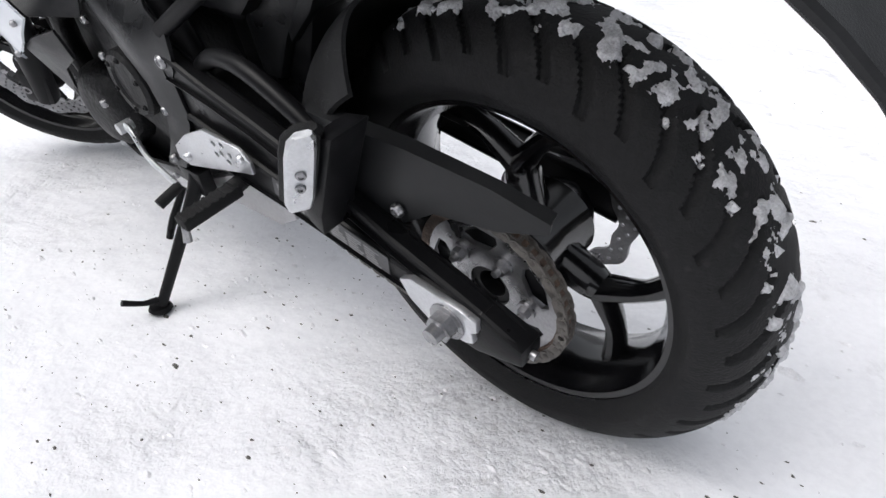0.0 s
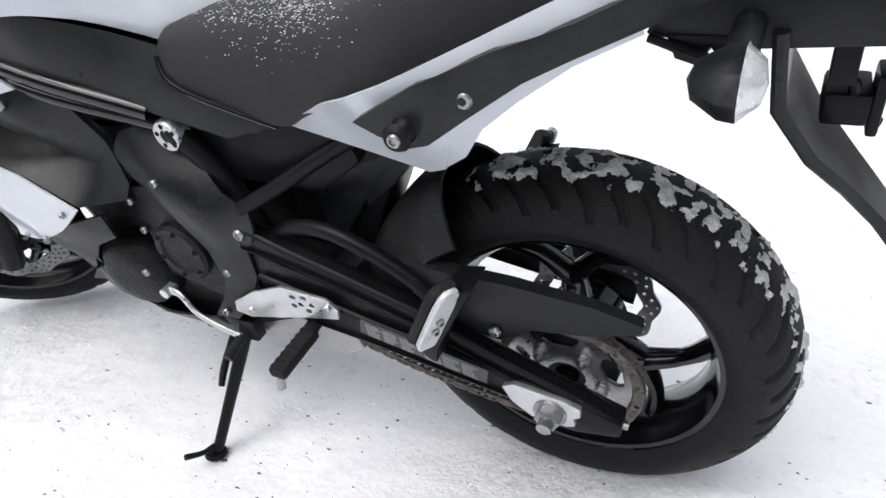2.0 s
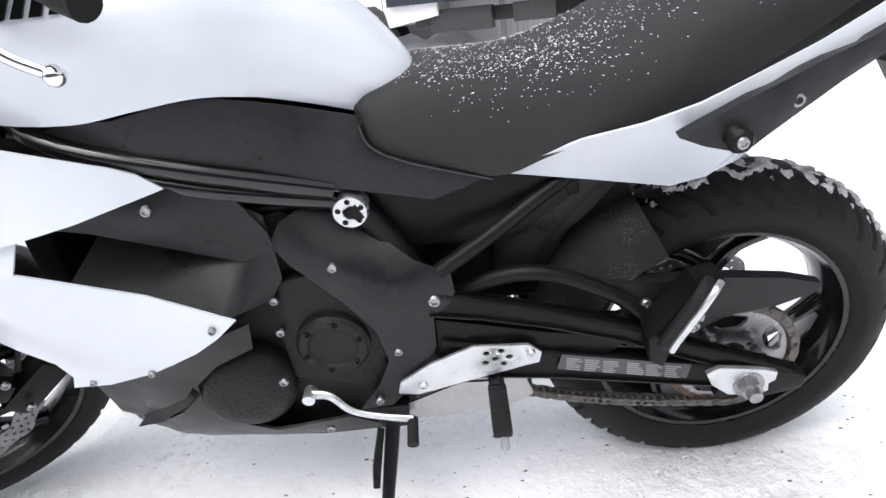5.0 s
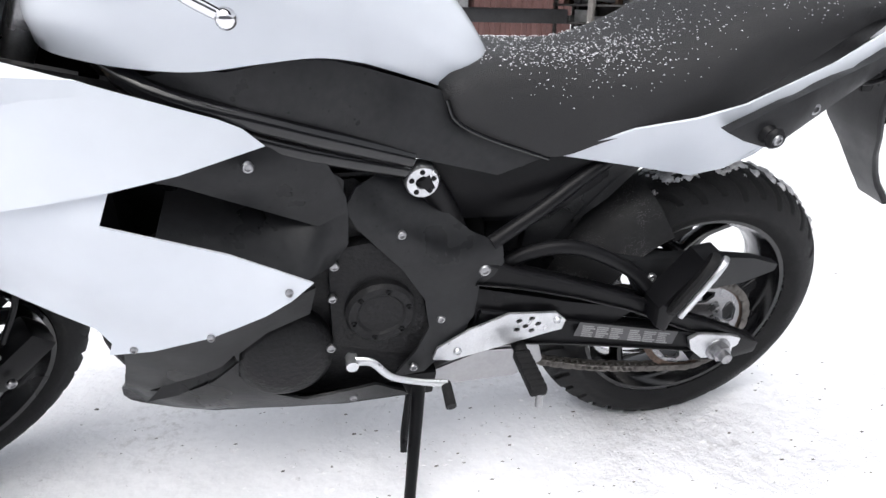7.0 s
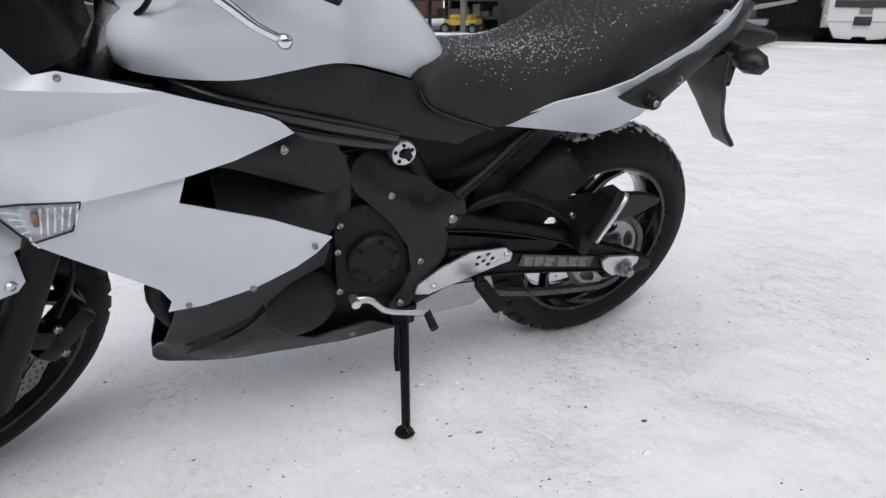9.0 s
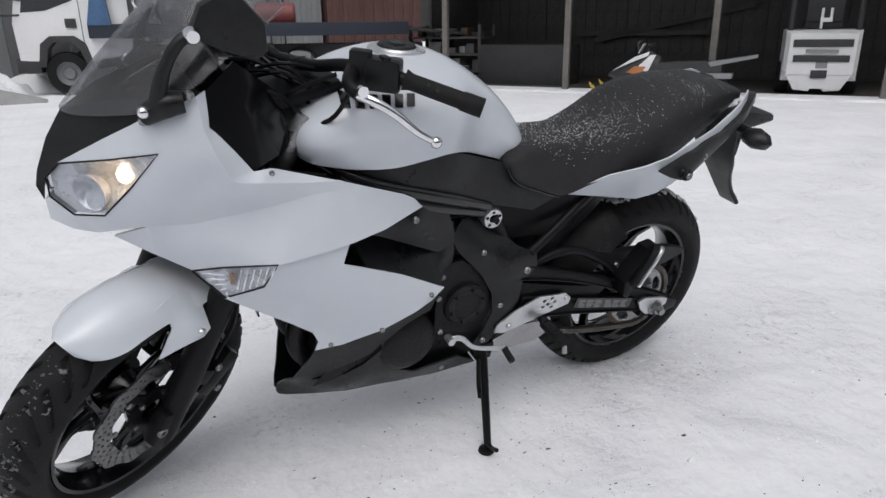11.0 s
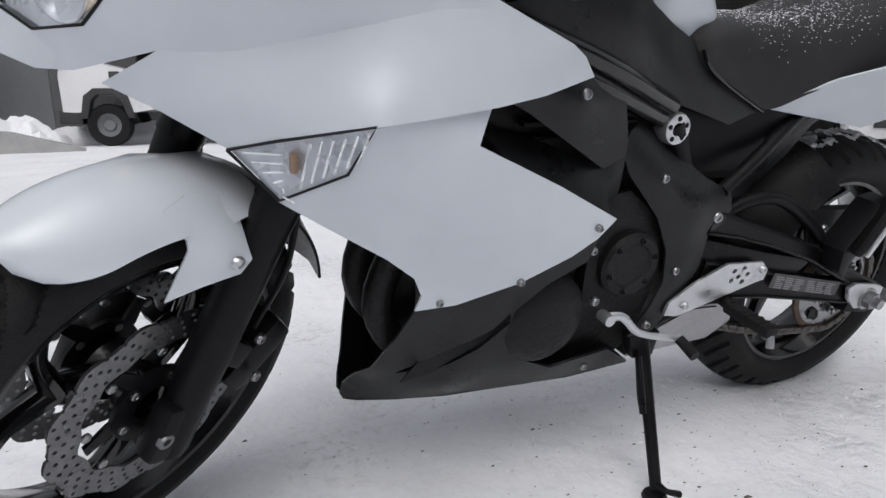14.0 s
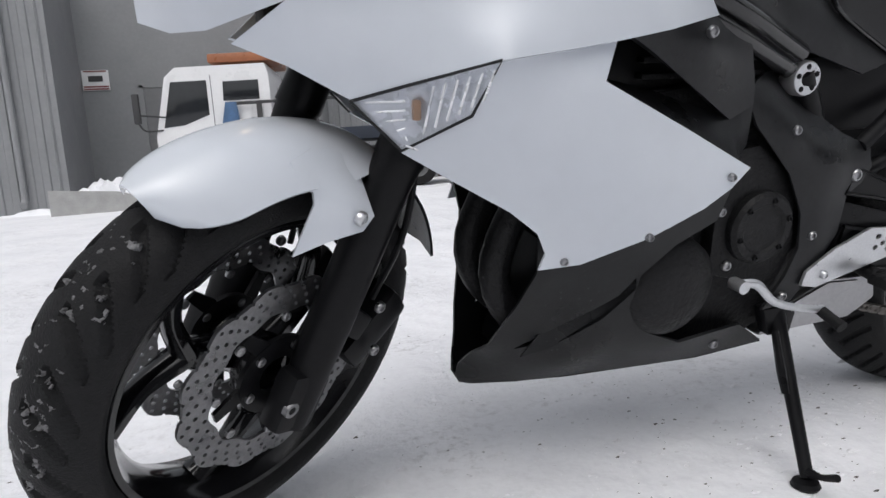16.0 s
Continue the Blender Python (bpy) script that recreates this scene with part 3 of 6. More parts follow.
# passenger peg and its bracket
def slab(path, along, half, thick):
    """A bar of flat section along a line: half its width in one direction, and its thickness across that."""
    d = Vector(along).normalized()
    out = []
    for i, p in enumerate(path):
        run_dir = (Vector(path[min(i + 1, len(path) - 1)]) - Vector(path[max(i - 1, 0)])).normalized()
        n = run_dir.cross(d).normalized()
        w, c = half[i], thick * 0.3
        ring = []
        for a, b in ((-1, -1), (1, -1), (1, 1), (-1, 1)):
            near, far = (a * (w - c), b * thick / 2), (a * w, b * (thick / 2 - c))
            for u, v in ((near, far) if a * b > 0 else (far, near))[::-1]:
                ring.append(Vector(p) + d * u + n * v)
        out.append(ring)
    return rings(out)


PEG = [(-0.151, -0.224, 0.462), (-0.146, -0.224, 0.476), (-0.112, -0.225, 0.544), (-0.101, -0.224, 0.566), (-0.098, -0.223, 0.572)]
BRACKET = [(-0.080, 0.560), (-0.118, 0.553), (-0.182, 0.462), (-0.176, 0.418), (-0.155, 0.404), (-0.148, 0.435), (-0.105, 0.515)]
for sy in (-1, 1):
    over = lambda y: y if sy < 0 else 2 * MID - y  # noqa: E731
    bracket = part("passenger_bracket", prism(BRACKET, over(-0.205), over(-0.150), (), 0.004), SATIN, bike, "black passenger footrest bracket")
    line_p, wide = [(x, over(y), z) for x, y, z in PEG], (0.62, -0.78 * sy, 0)
    peg_plate = part("passenger_peg", slab(line_p, wide, [0.013, 0.017, 0.017, 0.015, 0.010], 0.010), TIN, bracket, "folded bare metal passenger footrest")
    part("peg_rubber", slab([(x - 0.012, y - sy * 0.010, z - 0.002) for x, y, z in line_p], wide, [0.012, 0.024, 0.024, 0.022, 0.014], 0.016), RUBBER, bracket, "black rubber pad")
    for k in (0.28, 0.50):
        c = Vector(line_p[1]).lerp(Vector(line_p[3]), k) + Vector((0.0048, sy * 0.0038, -0.002))
        part("peg_bolt", bolt_mesh(0.0062, 0.004), STEEL, peg_plate, "", pose(c.x, c.y, c.z, 0, 0, 52 if sy < 0 else 128))

# frame, engine, covers
part("engine_block", join(
    prism([(-0.92, 0.30), (-0.86, 0.265), (-0.62, 0.27), (-0.50, 0.33), (-0.48, 0.50), (-0.56, 0.60), (-0.70, 0.70), (-0.86, 0.68), (-0.90, 0.5)], -0.125, 0.11, (), 0.015),
    prism([(-0.86, 0.62), (-0.66, 0.62), (-0.70, 0.80), (-0.88, 0.80)], -0.10, 0.10, (), 0.01)), ENGINE, bike, "black engine with cooling ribs")
for k in range(6):
    part("cooling_fin", block(-0.875, -0.665, -0.118, 0.11, 0.63 + 0.022 * k, 0.638 + 0.022 * k, 0.002), ENGINE, bike)
part("alternator_cover", shift(lathe([(0.0001, -0.028), (0.035, -0.028), (0.060, -0.022), (0.076, -0.008), (0.080, 0.01), (0.082, 0.05), (0.0001, 0.05)], 48), pose(-0.817, -0.158, 0.395, 0, 0, 4)), ENGINE, bike, "round black alternator cover, scuffed")
part("clutch_cover", join(shift(lathe([(0.0001, -0.006), (0.036, -0.006), (0.040, -0.010), (0.052, -0.010), (0.058, -0.004), (0.060, 0.05), (0.0001, 0.05)], 40), pose(-0.662, -0.158, 0.472)),
     prism([(-0.74, 0.40), (-0.60, 0.36), (-0.58, 0.44), (-0.60, 0.54), (-0.68, 0.60), (-0.745, 0.59)], -0.150, -0.115, (), 0.006)), ENGINE, bike, "black sprocket cover with a round inspection plate")
engine_bolts = [(-0.662 + 0.046 * math.cos(a), -0.168, 0.472 + 0.046 * math.sin(a)) for a in np.linspace(0.3, 6.58, 6, endpoint=False)]
bolts(bike, engine_bolts, 0.005, SATIN)
bolts(bike, [(-0.735, -0.158, 0.566), (-0.739, -0.157, 0.504), (-0.745, -0.19, 0.431)], 0.0078, m=None)
cover = part("frame_cover", sheet(
    [(-0.718, -0.155, 0.664), (-0.700, -0.142, 0.692), (-0.665, -0.120, 0.702), (-0.632, -0.100, 0.700), (-0.590, -0.098, 0.672), (-0.566, -0.124, 0.642), (-0.520, -0.146, 0.608), (-0.468, -0.156, 0.586), (-0.464, -0.163, 0.555),
     (-0.478, -0.163, 0.530), (-0.500, -0.160, 0.510), (-0.502, -0.160, 0.450), (-0.540, -0.163, 0.384), (-0.585, -0.168, 0.338), (-0.640, -0.170, 0.334), (-0.600, -0.165, 0.385), (-0.580, -0.162, 0.430), (-0.590, -0.162, 0.490), (-0.630, -0.165, 0.555), (-0.700, -0.158, 0.630)],
    [(-0.635, -0.170, 0.622), (-0.55, -0.175, 0.57), (-0.56, -0.168, 0.46), (-0.610, -0.136, 0.648), (-0.66, -0.142, 0.672)], thick=0.006), GREYPL, bike, "dark grey plastic frame cover with drops of dirt")
bolts(cover, [(-0.635, -0.168, 0.622), (-0.562, -0.166, 0.451), (-0.605, -0.172, 0.354)], 0.0078, STEEL)
bolts(cover, [(-0.496, -0.166, 0.544)], 0.0105, STEEL)
knob = [lathe([(0.0001, -0.012), (0.010, -0.012), (0.011, -0.018), (0.024, -0.018), (0.0265, -0.013), (0.0265, 0.01), (0.0001, 0.01)], 32)]
part("pivot_cap", shift(join(*knob), pose(-0.600, -0.118, 0.691)), TIN, bike, "round bare metal pivot cap with holes")
bolts(bike, [(-0.600 + 0.0175 * math.cos(a), -0.1365, 0.691 + 0.0175 * math.sin(a)) for a in np.linspace(0.4, 6.68, 5, endpoint=False)], 0.0042, SATIN, h=0.001)
part("frame_tube", tube([(-1.04, -0.10, 0.90), (-0.956, -0.168, 0.850), (-0.80, -0.172, 0.798), (-0.619, -0.130, 0.728)], 0.015), GLOSSY, bike, "gloss black frame tube")
part("frame_tube", tube([(-1.02, -0.10, 0.86), (-0.94, -0.165, 0.825), (-0.80, -0.168, 0.770), (-0.610, -0.116, 0.700)], 0.014), GLOSSY, bike)
part("frame_tube", tube([(-0.60, -0.12, 0.70), (-0.55, -0.11, 0.62), (-0.50, -0.11, 0.50)], 0.02), SATIN, bike)
part("subframe_tube", tube([(-0.485, -0.150, 0.585), (-0.40, -0.130, 0.632), (-0.310, -0.104, 0.684), (-0.18, -0.07, 0.75)], 0.0125), SATIN, bike, "black subframe tube")
part("battery_box", join(prism([(-0.60, 0.72), (-0.30, 0.72), (-0.28, 0.66), (-0.36, 0.60), (-0.55, 0.60)], -0.10, 0.08, (), 0.01), prism([(-0.50, 0.60), (-0.36, 0.60), (-0.40, 0.45), (-0.50, 0.45)], -0.05, 0.06, (), 0.01), prism([(-0.48, 0.70), (-0.265, 0.70), (-0.262, 0.655), (-0.30, 0.64), (-0.40, 0.58), (-0.48, 0.58)], -0.078, 0.05, (), 0.006)), SATIN, bike)
coil = [(-0.42 + 0.032 * math.cos(a) * 0.6, -0.02 + 0.032 * math.sin(a), 0.47 + 0.0035 * i) for i, a in enumerate(np.linspace(0, 2 * math.pi * 6, 72))]
part("shock_spring", tube([(x + (z - 0.47) * 0.25, y, z) for x, y, z in coil], 0.006, 6, False), GLOSSY, bike, "black coil spring")
side = both("side_cover", "black plastic side cover under the tank", GREYPL,
    [(-0.965, -0.165, 0.862), (-0.915, -0.176, 0.875), (-0.86, -0.178, 0.873), (-0.785, -0.172, 0.886), (-0.737, -0.160, 0.883), (-0.69, -0.141, 0.867), (-0.643, -0.121, 0.848), (-0.58, -0.104, 0.824), (-0.545, -0.098, 0.810), (-0.547, -0.124, 0.778), (-0.50, -0.120, 0.757), (-0.395, -0.106, 0.713), (-0.481, -0.126, 0.694), (-0.612, -0.136, 0.732), (-0.846, -0.178, 0.804)],
    [(-0.75, -0.172, 0.84), (-0.6, -0.132, 0.785)], thick=0.005)

# duct panel, belly pan, side fairing
both("duct_panel", "dark grey plastic air duct panel spotted with dirt", GREYPL,
    [(-0.985, -0.231, 0.766), (-0.82, -0.180, 0.788), (-0.741, -0.168, 0.742), (-0.716, -0.158, 0.686), (-0.713, -0.157, 0.660), (-0.757, -0.164, 0.643), (-0.927, -0.210, 0.739)],
    [(-0.843, -0.206, 0.757)], thick=0.012, step=0.02)
both("lower_duct_panel", "dark grey plastic lower duct panel", GREYPL,
    [(-0.757, -0.164, 0.643), (-0.713, -0.157, 0.660), (-0.713, -0.157, 0.605), (-0.736, -0.160, 0.570), (-0.775, -0.220, 0.590), (-0.876, -0.222, 0.642), (-0.960, -0.235, 0.683), (-0.955, -0.110, 0.705), (-0.86, -0.125, 0.682)],
    [(-0.80, -0.198, 0.617), (-0.86, -0.195, 0.648)], thick=0.005, step=0.02)
part("duct_back", prism([(-1.04, 0.70), (-0.92, 0.62), (-0.74, 0.58), (-0.73, 0.73), (-0.83, 0.78), (-1.02, 0.79)], -0.100, -0.080), SATIN, bike)
part("duct_pipe", tube([(-0.99, -0.14, 0.75), (-0.97, -0.15, 0.735), (-0.95, -0.13, 0.70)], 0.012), GLOSSY, bike)
bolts(bike, [(-0.843, -0.209, 0.762)], 0.0078)
belly_slit = [(-1.045, -0.130, 0.300), (-0.990, -0.158, 0.352), (-0.915, -0.172, 0.400), (-0.893, -0.178, 0.428), (-0.888, -0.170, 0.408), (-0.932, -0.156, 0.360), (-0.988, -0.140, 0.318)]
BELLY = [(-1.056, -0.188, 0.505), (-1.048, -0.174, 0.452), (-1.061, -0.142, 0.390), (-1.084, -0.097, 0.308), (-1.098, -0.058, 0.276), (-1.110, -0.034, 0.246), (-1.112, -0.028, 0.222), (-1.104, -0.026, 0.207), (-1.085, -0.034, 0.205), (-1.02, -0.066, 0.215), (-0.95, -0.098, 0.231), (-0.813, -0.118, 0.236), (-0.72, -0.128, 0.241), (-0.60, -0.140, 0.258), (-0.665, -0.155, 0.305),
         (-0.735, -0.165, 0.305), (-0.79, -0.165, 0.298), (-0.85, -0.165, 0.325), (-0.892, -0.17, 0.375), (-0.885, -0.18, 0.43), (-0.84, -0.19, 0.475), (-0.775, -0.19, 0.505), (-0.765, -0.20, 0.56), (-0.83, -0.218, 0.545), (-0.915, -0.214, 0.515)]
belly = both("belly_pan", "matt black plastic belly pan, open at the front", PLASTIC, BELLY, [(-1.0, -0.165, 0.42), (-1.03, -0.118, 0.32), (-0.93, -0.15, 0.31), (-0.93, -0.185, 0.44), (-0.98, -0.125, 0.27), (-0.80, -0.14, 0.265)], thick=0.005, holes=[belly_slit], step=0.018)
both("belly_fold", "deep fold pressed into the panel", PLASTIC, [(-1.045, -0.131, 0.300), (-0.995, -0.128, 0.356), (-0.915, -0.140, 0.406), (-0.890, -0.148, 0.432), (-0.884, -0.168, 0.407), (-0.930, -0.154, 0.358), (-0.986, -0.138, 0.316)], [], thick=0.004, step=0.012)
bolts(bike, [(-0.705, -0.148, 0.272)], 0.0078)
part("belly_floor", sheet([(-1.10, -0.030, 0.209), (-1.02, -0.068, 0.217), (-0.95, -0.098, 0.229), (-0.72, -0.128, 0.239), (-0.60, -0.14, 0.256), (-0.60, 0.10, 0.256), (-0.72, 0.092, 0.239), (-0.95, 0.062, 0.229), (-1.02, 0.030, 0.217), (-1.10, -0.006, 0.209)], toward=(0, 0, 1), thick=0.004, step=0.04), PLASTIC, bike)
for y in (-0.08, 0.03):
    part("exhaust_header", tube([(-0.89, y, 0.62), (-1.02, y - 0.01, 0.55), (-1.075, y - 0.01, 0.42), (-1.00, y, 0.31), (-0.85, y * 0.6, 0.28), (-0.60, y * 0.4, 0.28)], 0.024), ENGINE, bike, "dark exhaust header pipe")
part("belly_inner", join(prism([(-1.04, 0.25), (-0.74, 0.25), (-0.74, 0.42), (-0.98, 0.45)], -0.085, 0.05, (), 0.01)), SATIN, bike)
part("radiator", block(-1.06, -1.02, -0.15, 0.12, 0.54, 0.80, 0.006), SATIN, bike)
part("inner_duct", prism([(-1.0, 0.5), (-0.72, 0.55), (-0.72, 0.75), (-0.82, 0.8), (-1.05, 0.8)], -0.075, 0.05), SATIN, bike)
part("muffler", join(prism([(-0.600, 0.262), (-0.585, 0.300), (-0.47, 0.350), (-0.36, 0.345), (-0.345, 0.300), (-0.40, 0.268)], -0.135, 0.10, (), 0.006), prism([(-0.578, 0.302), (-0.47, 0.346), (-0.40, 0.342), (-0.41, 0.328), (-0.56, 0.284)], -0.1395, -0.134, (), 0.002), tube([(-0.36, 0.06, 0.31), (-0.28, 0.08, 0.32)], 0.03)), EXHAUST, bike, "short stainless steel muffler under the engine")

FAIR = [(-1.410, -0.078, 0.749), (-1.352, -0.122, 0.726), (-1.287, -0.146, 0.689), (-1.235, -0.180, 0.707), (-1.143, -0.256, 0.740), (-1.166, -0.228, 0.677), (-1.235, -0.176, 0.630), (-1.186, -0.187, 0.600), (-1.106, -0.205, 0.553), (-1.066, -0.203, 0.520), (-1.052, -0.201, 0.490), (-1.060, -0.200, 0.468), (-1.0, -0.203, 0.470), (-0.914, -0.226, 0.505),
        (-0.838, -0.232, 0.540), (-0.80, -0.234, 0.565), (-0.769, -0.229, 0.590), (-0.876, -0.230, 0.646), (-1.016, -0.252, 0.712), (-0.996, -0.241, 0.760), (-0.923, -0.228, 0.769), (-0.820, -0.188, 0.781), (-0.845, -0.196, 0.808), (-0.872, -0.203, 0.824), (-1.017, -0.222, 0.880), (-1.140, -0.210, 0.914), (-1.170, -0.204, 0.908),
        (-1.235, -0.190, 0.991), (-1.236, -0.172, 1.048), (-1.319, -0.165, 1.011), (-1.40, -0.113, 0.955), (-1.478, -0.050, 0.894), (-1.40, -0.130, 0.925), (-1.318, -0.190, 0.952), (-1.370, -0.160, 0.880), (-1.418, -0.125, 0.815), (-1.467, -0.083, 0.804), (-1.503, -0.035, 0.822), (-1.512, -0.018, 0.812), (-1.511, -0.018, 0.771), (-1.475, -0.050, 0.760), (-1.435, -0.085, 0.764), (-1.350, -0.150, 0.797)]
VALLEY = [(-1.352, -0.148, 0.796), (-1.31, -0.157, 0.797), (-1.273, -0.170, 0.801), (-1.21, -0.188, 0.818), (-1.14, -0.211, 0.838), (-1.067, -0.224, 0.858), (-1.0, -0.223, 0.862), (-0.945, -0.2125, 0.852)]
RIDGE = [(-1.017, -0.222, 0.880), (-1.075, -0.226, 0.884), (-1.148, -0.222, 0.890), (-1.196, -0.220, 0.895), (-1.211, -0.219, 0.900), (-1.232, -0.214, 0.946), (-1.247, -0.203, 0.992), (-1.252, -0.180, 1.041)]
both("nose_fairing", "glossy white nose fairing, lightly speckled with melted snow", WHITE, VALLEY + RIDGE + FAIR[29:-1], [(-1.28, -0.184, 0.85), (-1.24, -0.202, 0.90), (-1.30, -0.192, 0.89), (-1.20, -0.212, 0.86), (-1.12, -0.220, 0.872), (-1.33, -0.168, 0.83)], toward=(0.6, 0.8, 0), thick=0.004, step=0.016)
both("cowl_edge", "bevelled white edge of the cowl opening", WHITE, RIDGE + [FAIR[28], FAIR[27], (-1.200, -0.198, 0.948), FAIR[26], FAIR[25]], [], toward=(0.6, 0.8, 0), thick=0.004, step=0.014)
fairing = both("side_fairing", "glossy white side fairing flaring out below a hollow", WHITE, FAIR[:4] + [(-1.143, -0.259, 0.7385), (-1.07, -0.257, 0.747), (-0.996, -0.250, 0.756), (-0.923, -0.234, 0.766)] + FAIR[21:24] + VALLEY[::-1], [(-1.29, -0.164, 0.752), (-1.22, -0.198, 0.768), (-1.15, -0.227, 0.785), (-1.06, -0.240, 0.800), (-0.95, -0.229, 0.81)], toward=(0.6, 0.8, 0), thick=0.006, step=0.016)
both("lower_fairing", "glossy white lower fairing, screwed to the belly pan", WHITE, [(-1.143, -0.251, 0.741)] + FAIR[5:19] + [(-0.996, -0.239, 0.764), (-1.07, -0.247, 0.756)], [(-1.05, -0.243, 0.63), (-0.95, -0.238, 0.58), (-1.10, -0.225, 0.62), (-1.10, -0.243, 0.70)], toward=(0.6, 0.8, 0), thick=0.004, step=0.016)
part("nose_vent", block(-1.372, -1.29, -0.085, 0.05, 0.745, 0.80, 0.006), SATIN, bike, "dark vent under the nose")
bolts(bike, [(-0.803, -0.237, 0.581), (-0.915, -0.229, 0.507), (-1.025, -0.204, 0.477), (-1.140, -0.213, 0.905)], 0.0056)
both("nose_panel", "matt black nose panel under the screen", PLASTIC,
    [(-1.514, -0.018, 0.812), (-1.522, -0.018, 0.84), (-1.515, -0.018, 0.87), (-1.49, -0.018, 0.93), (-1.458, -0.018, 0.982), (-1.40, -0.075, 1.008), (-1.30, -0.150, 1.035), (-1.319, -0.163, 1.009), (-1.40, -0.111, 0.953), (-1.478, -0.048, 0.892), (-1.505, -0.028, 0.855)], toward=(0.75, 0.66, 0), thick=0.003)
HEAD = [(-1.478, -0.050, 0.892), (-1.40, -0.130, 0.923), (-1.322, -0.188, 0.949), (-1.370, -0.160, 0.880), (-1.418, -0.126, 0.817), (-1.467, -0.085, 0.806), (-1.502, -0.036, 0.824), (-1.503, -0.030, 0.86)]
lamp = both("headlight", "clear headlight with its lamp lit", CLEAR, HEAD, [(-1.432, -0.115, 0.865)], toward=(0.7, 0.7, 0), thick=0.003)
inner_head = [(x + 0.008, y + 0.008, z) for x, y, z in HEAD]
both("headlight_bowl", "silvery reflector", LENS_WHITE, inner_head, [(-1.385, -0.072, 0.885), (-1.405, -0.075, 0.855), (-1.37, -0.115, 0.905)], toward=(0.7, 0.7, 0), thick=0.003)
for s in (1, -1):
    rim_line = [(x, y if s > 0 else 2 * MID - y, z) for x, y, z in HEAD + HEAD[:1]]
    part("headlight_edge", tube(rim_line, 0.0019, 6, False), SATIN, lamp)
for s in (1, -1):
    y = -0.112 if s > 0 else 2 * MID + 0.112
    bm = bmesh.new()
    bmesh.ops.create_uvsphere(bm, u_segments=16, v_segments=10, radius=0.017)
    part("bulb", bm, WARM, lamp, "warm lit bulb", pose(-1.372, y, 0.886))
    part("low_beam_bowl", shift(lathe([(0.004, 0.022), (0.024, 0.012), (0.034, -0.008), (0.036, -0.008), (0.027, 0.016), (0.004, 0.027)], 32), pose(-1.432, -0.088 if s > 0 else 2 * MID + 0.088, 0.848, 0, 0, -45 if s > 0 else -135)), LENS_WHITE, lamp)
SIG = [(-1.287, -0.146, 0.687), (-1.235, -0.181, 0.705), (-1.145, -0.256, 0.738), (-1.168, -0.229, 0.677), (-1.235, -0.177, 0.632)]
signal = both("turn_signal", "clear front turn signal set flush in the fairing", CLEAR, SIG, [(-1.215, -0.205, 0.683)], toward=(0.6, 0.8, 0), thick=0.003)
both("signal_bowl", "", LENS_WHITE, [(x + 0.003, y + 0.004, z) for x, y, z in SIG], [(-1.20, -0.185, 0.685)], toward=(0.6, 0.8, 0), thick=0.002)
for s in (1, -1):
    rim_line = [(x, y if s > 0 else 2 * MID - y, z) for x, y, z in SIG + SIG[:1]]
    part("signal_edge", tube(rim_line, 0.0020, 6, False), PLASTIC, signal)
part("bulb", block(-1.224, -1.214, -0.192, -0.180, 0.668, 0.692, 0.004), AMBER, signal, "amber bulb")
for k in range(6):
    part("signal_rib", tube([(-1.272 + 0.010 * k, -0.160 - 0.008 * k, 0.687 - 0.010 * k), (-1.232, -0.186, 0.690 - 0.010 * k)], 0.0012, 6, False), LENS_WHITE, signal)
    part("signal_rib", tube([(-1.215 + 0.011 * k, -0.200 - 0.0085 * k, 0.655 + 0.008 * k), (-1.205 + 0.011 * k, -0.207 - 0.0085 * k, 0.708 + 0.004 * k)], 0.0016, 6, False), LENS_WHITE, signal)

# wind screen
ROWS = [((-1.458, 0.982), (-1.318, -0.166, 1.012)), ((-1.40, 1.052), (-1.262, -0.184, 1.052)), ((-1.33, 1.128), (-1.195, -0.182, 1.105)), ((-1.255, 1.205), (-1.135, -0.160, 1.145)), ((-1.175, 1.250), (-1.085, -0.115, 1.172))]
def screen_point(t, s):
    k = min(int(t * (len(ROWS) - 1)), len(ROWS) - 2)
    line_c = spline([(c[0], 0, c[1]) for c, _ in ROWS], 4)
    line_l = spline([e for _, e in ROWS], 4)
    i = t * (len(line_c) - 1)
    a, f = int(min(i, len(line_c) - 2)), i - int(min(i, len(line_c) - 2))
    c, e = line_c[a].lerp(line_c[a + 1], f), line_l[a].lerp(line_l[a + 1], f)
    half = MID - e.y
    return Vector((c.x + (e.x - c.x) * abs(s) ** 2.0, MID + half * s, c.z + (e.z - c.z) * abs(s) ** 2.0))
bm = bmesh.new()
grid = [[bm.verts.new(screen_point(t, s)) for s in np.linspace(-1, 1, 25)] for t in np.linspace(0, 1, 17)]
for a, b in zip(grid, grid[1:]):
    for i in range(24):
        bm.faces.new((a[i], a[i + 1], b[i + 1], b[i]))
thicken(bm, 0.003)
part("windscreen", bm, SCREEN, bike, "smoked clear wind screen with a faint added haze")
part("screen_edge", tube([screen_point(t, -1) for t in np.linspace(0.25, 1, 8)] + [screen_point(1, s) for s in np.linspace(-0.8, 1, 8)], 0.0022, 6), CLEAR, bike)
bolts(bike, [(-1.335, -0.160, 0.998, 0, 0, 45), (-1.262, -0.186, 1.045, 0, 0, 20)], 0.008)
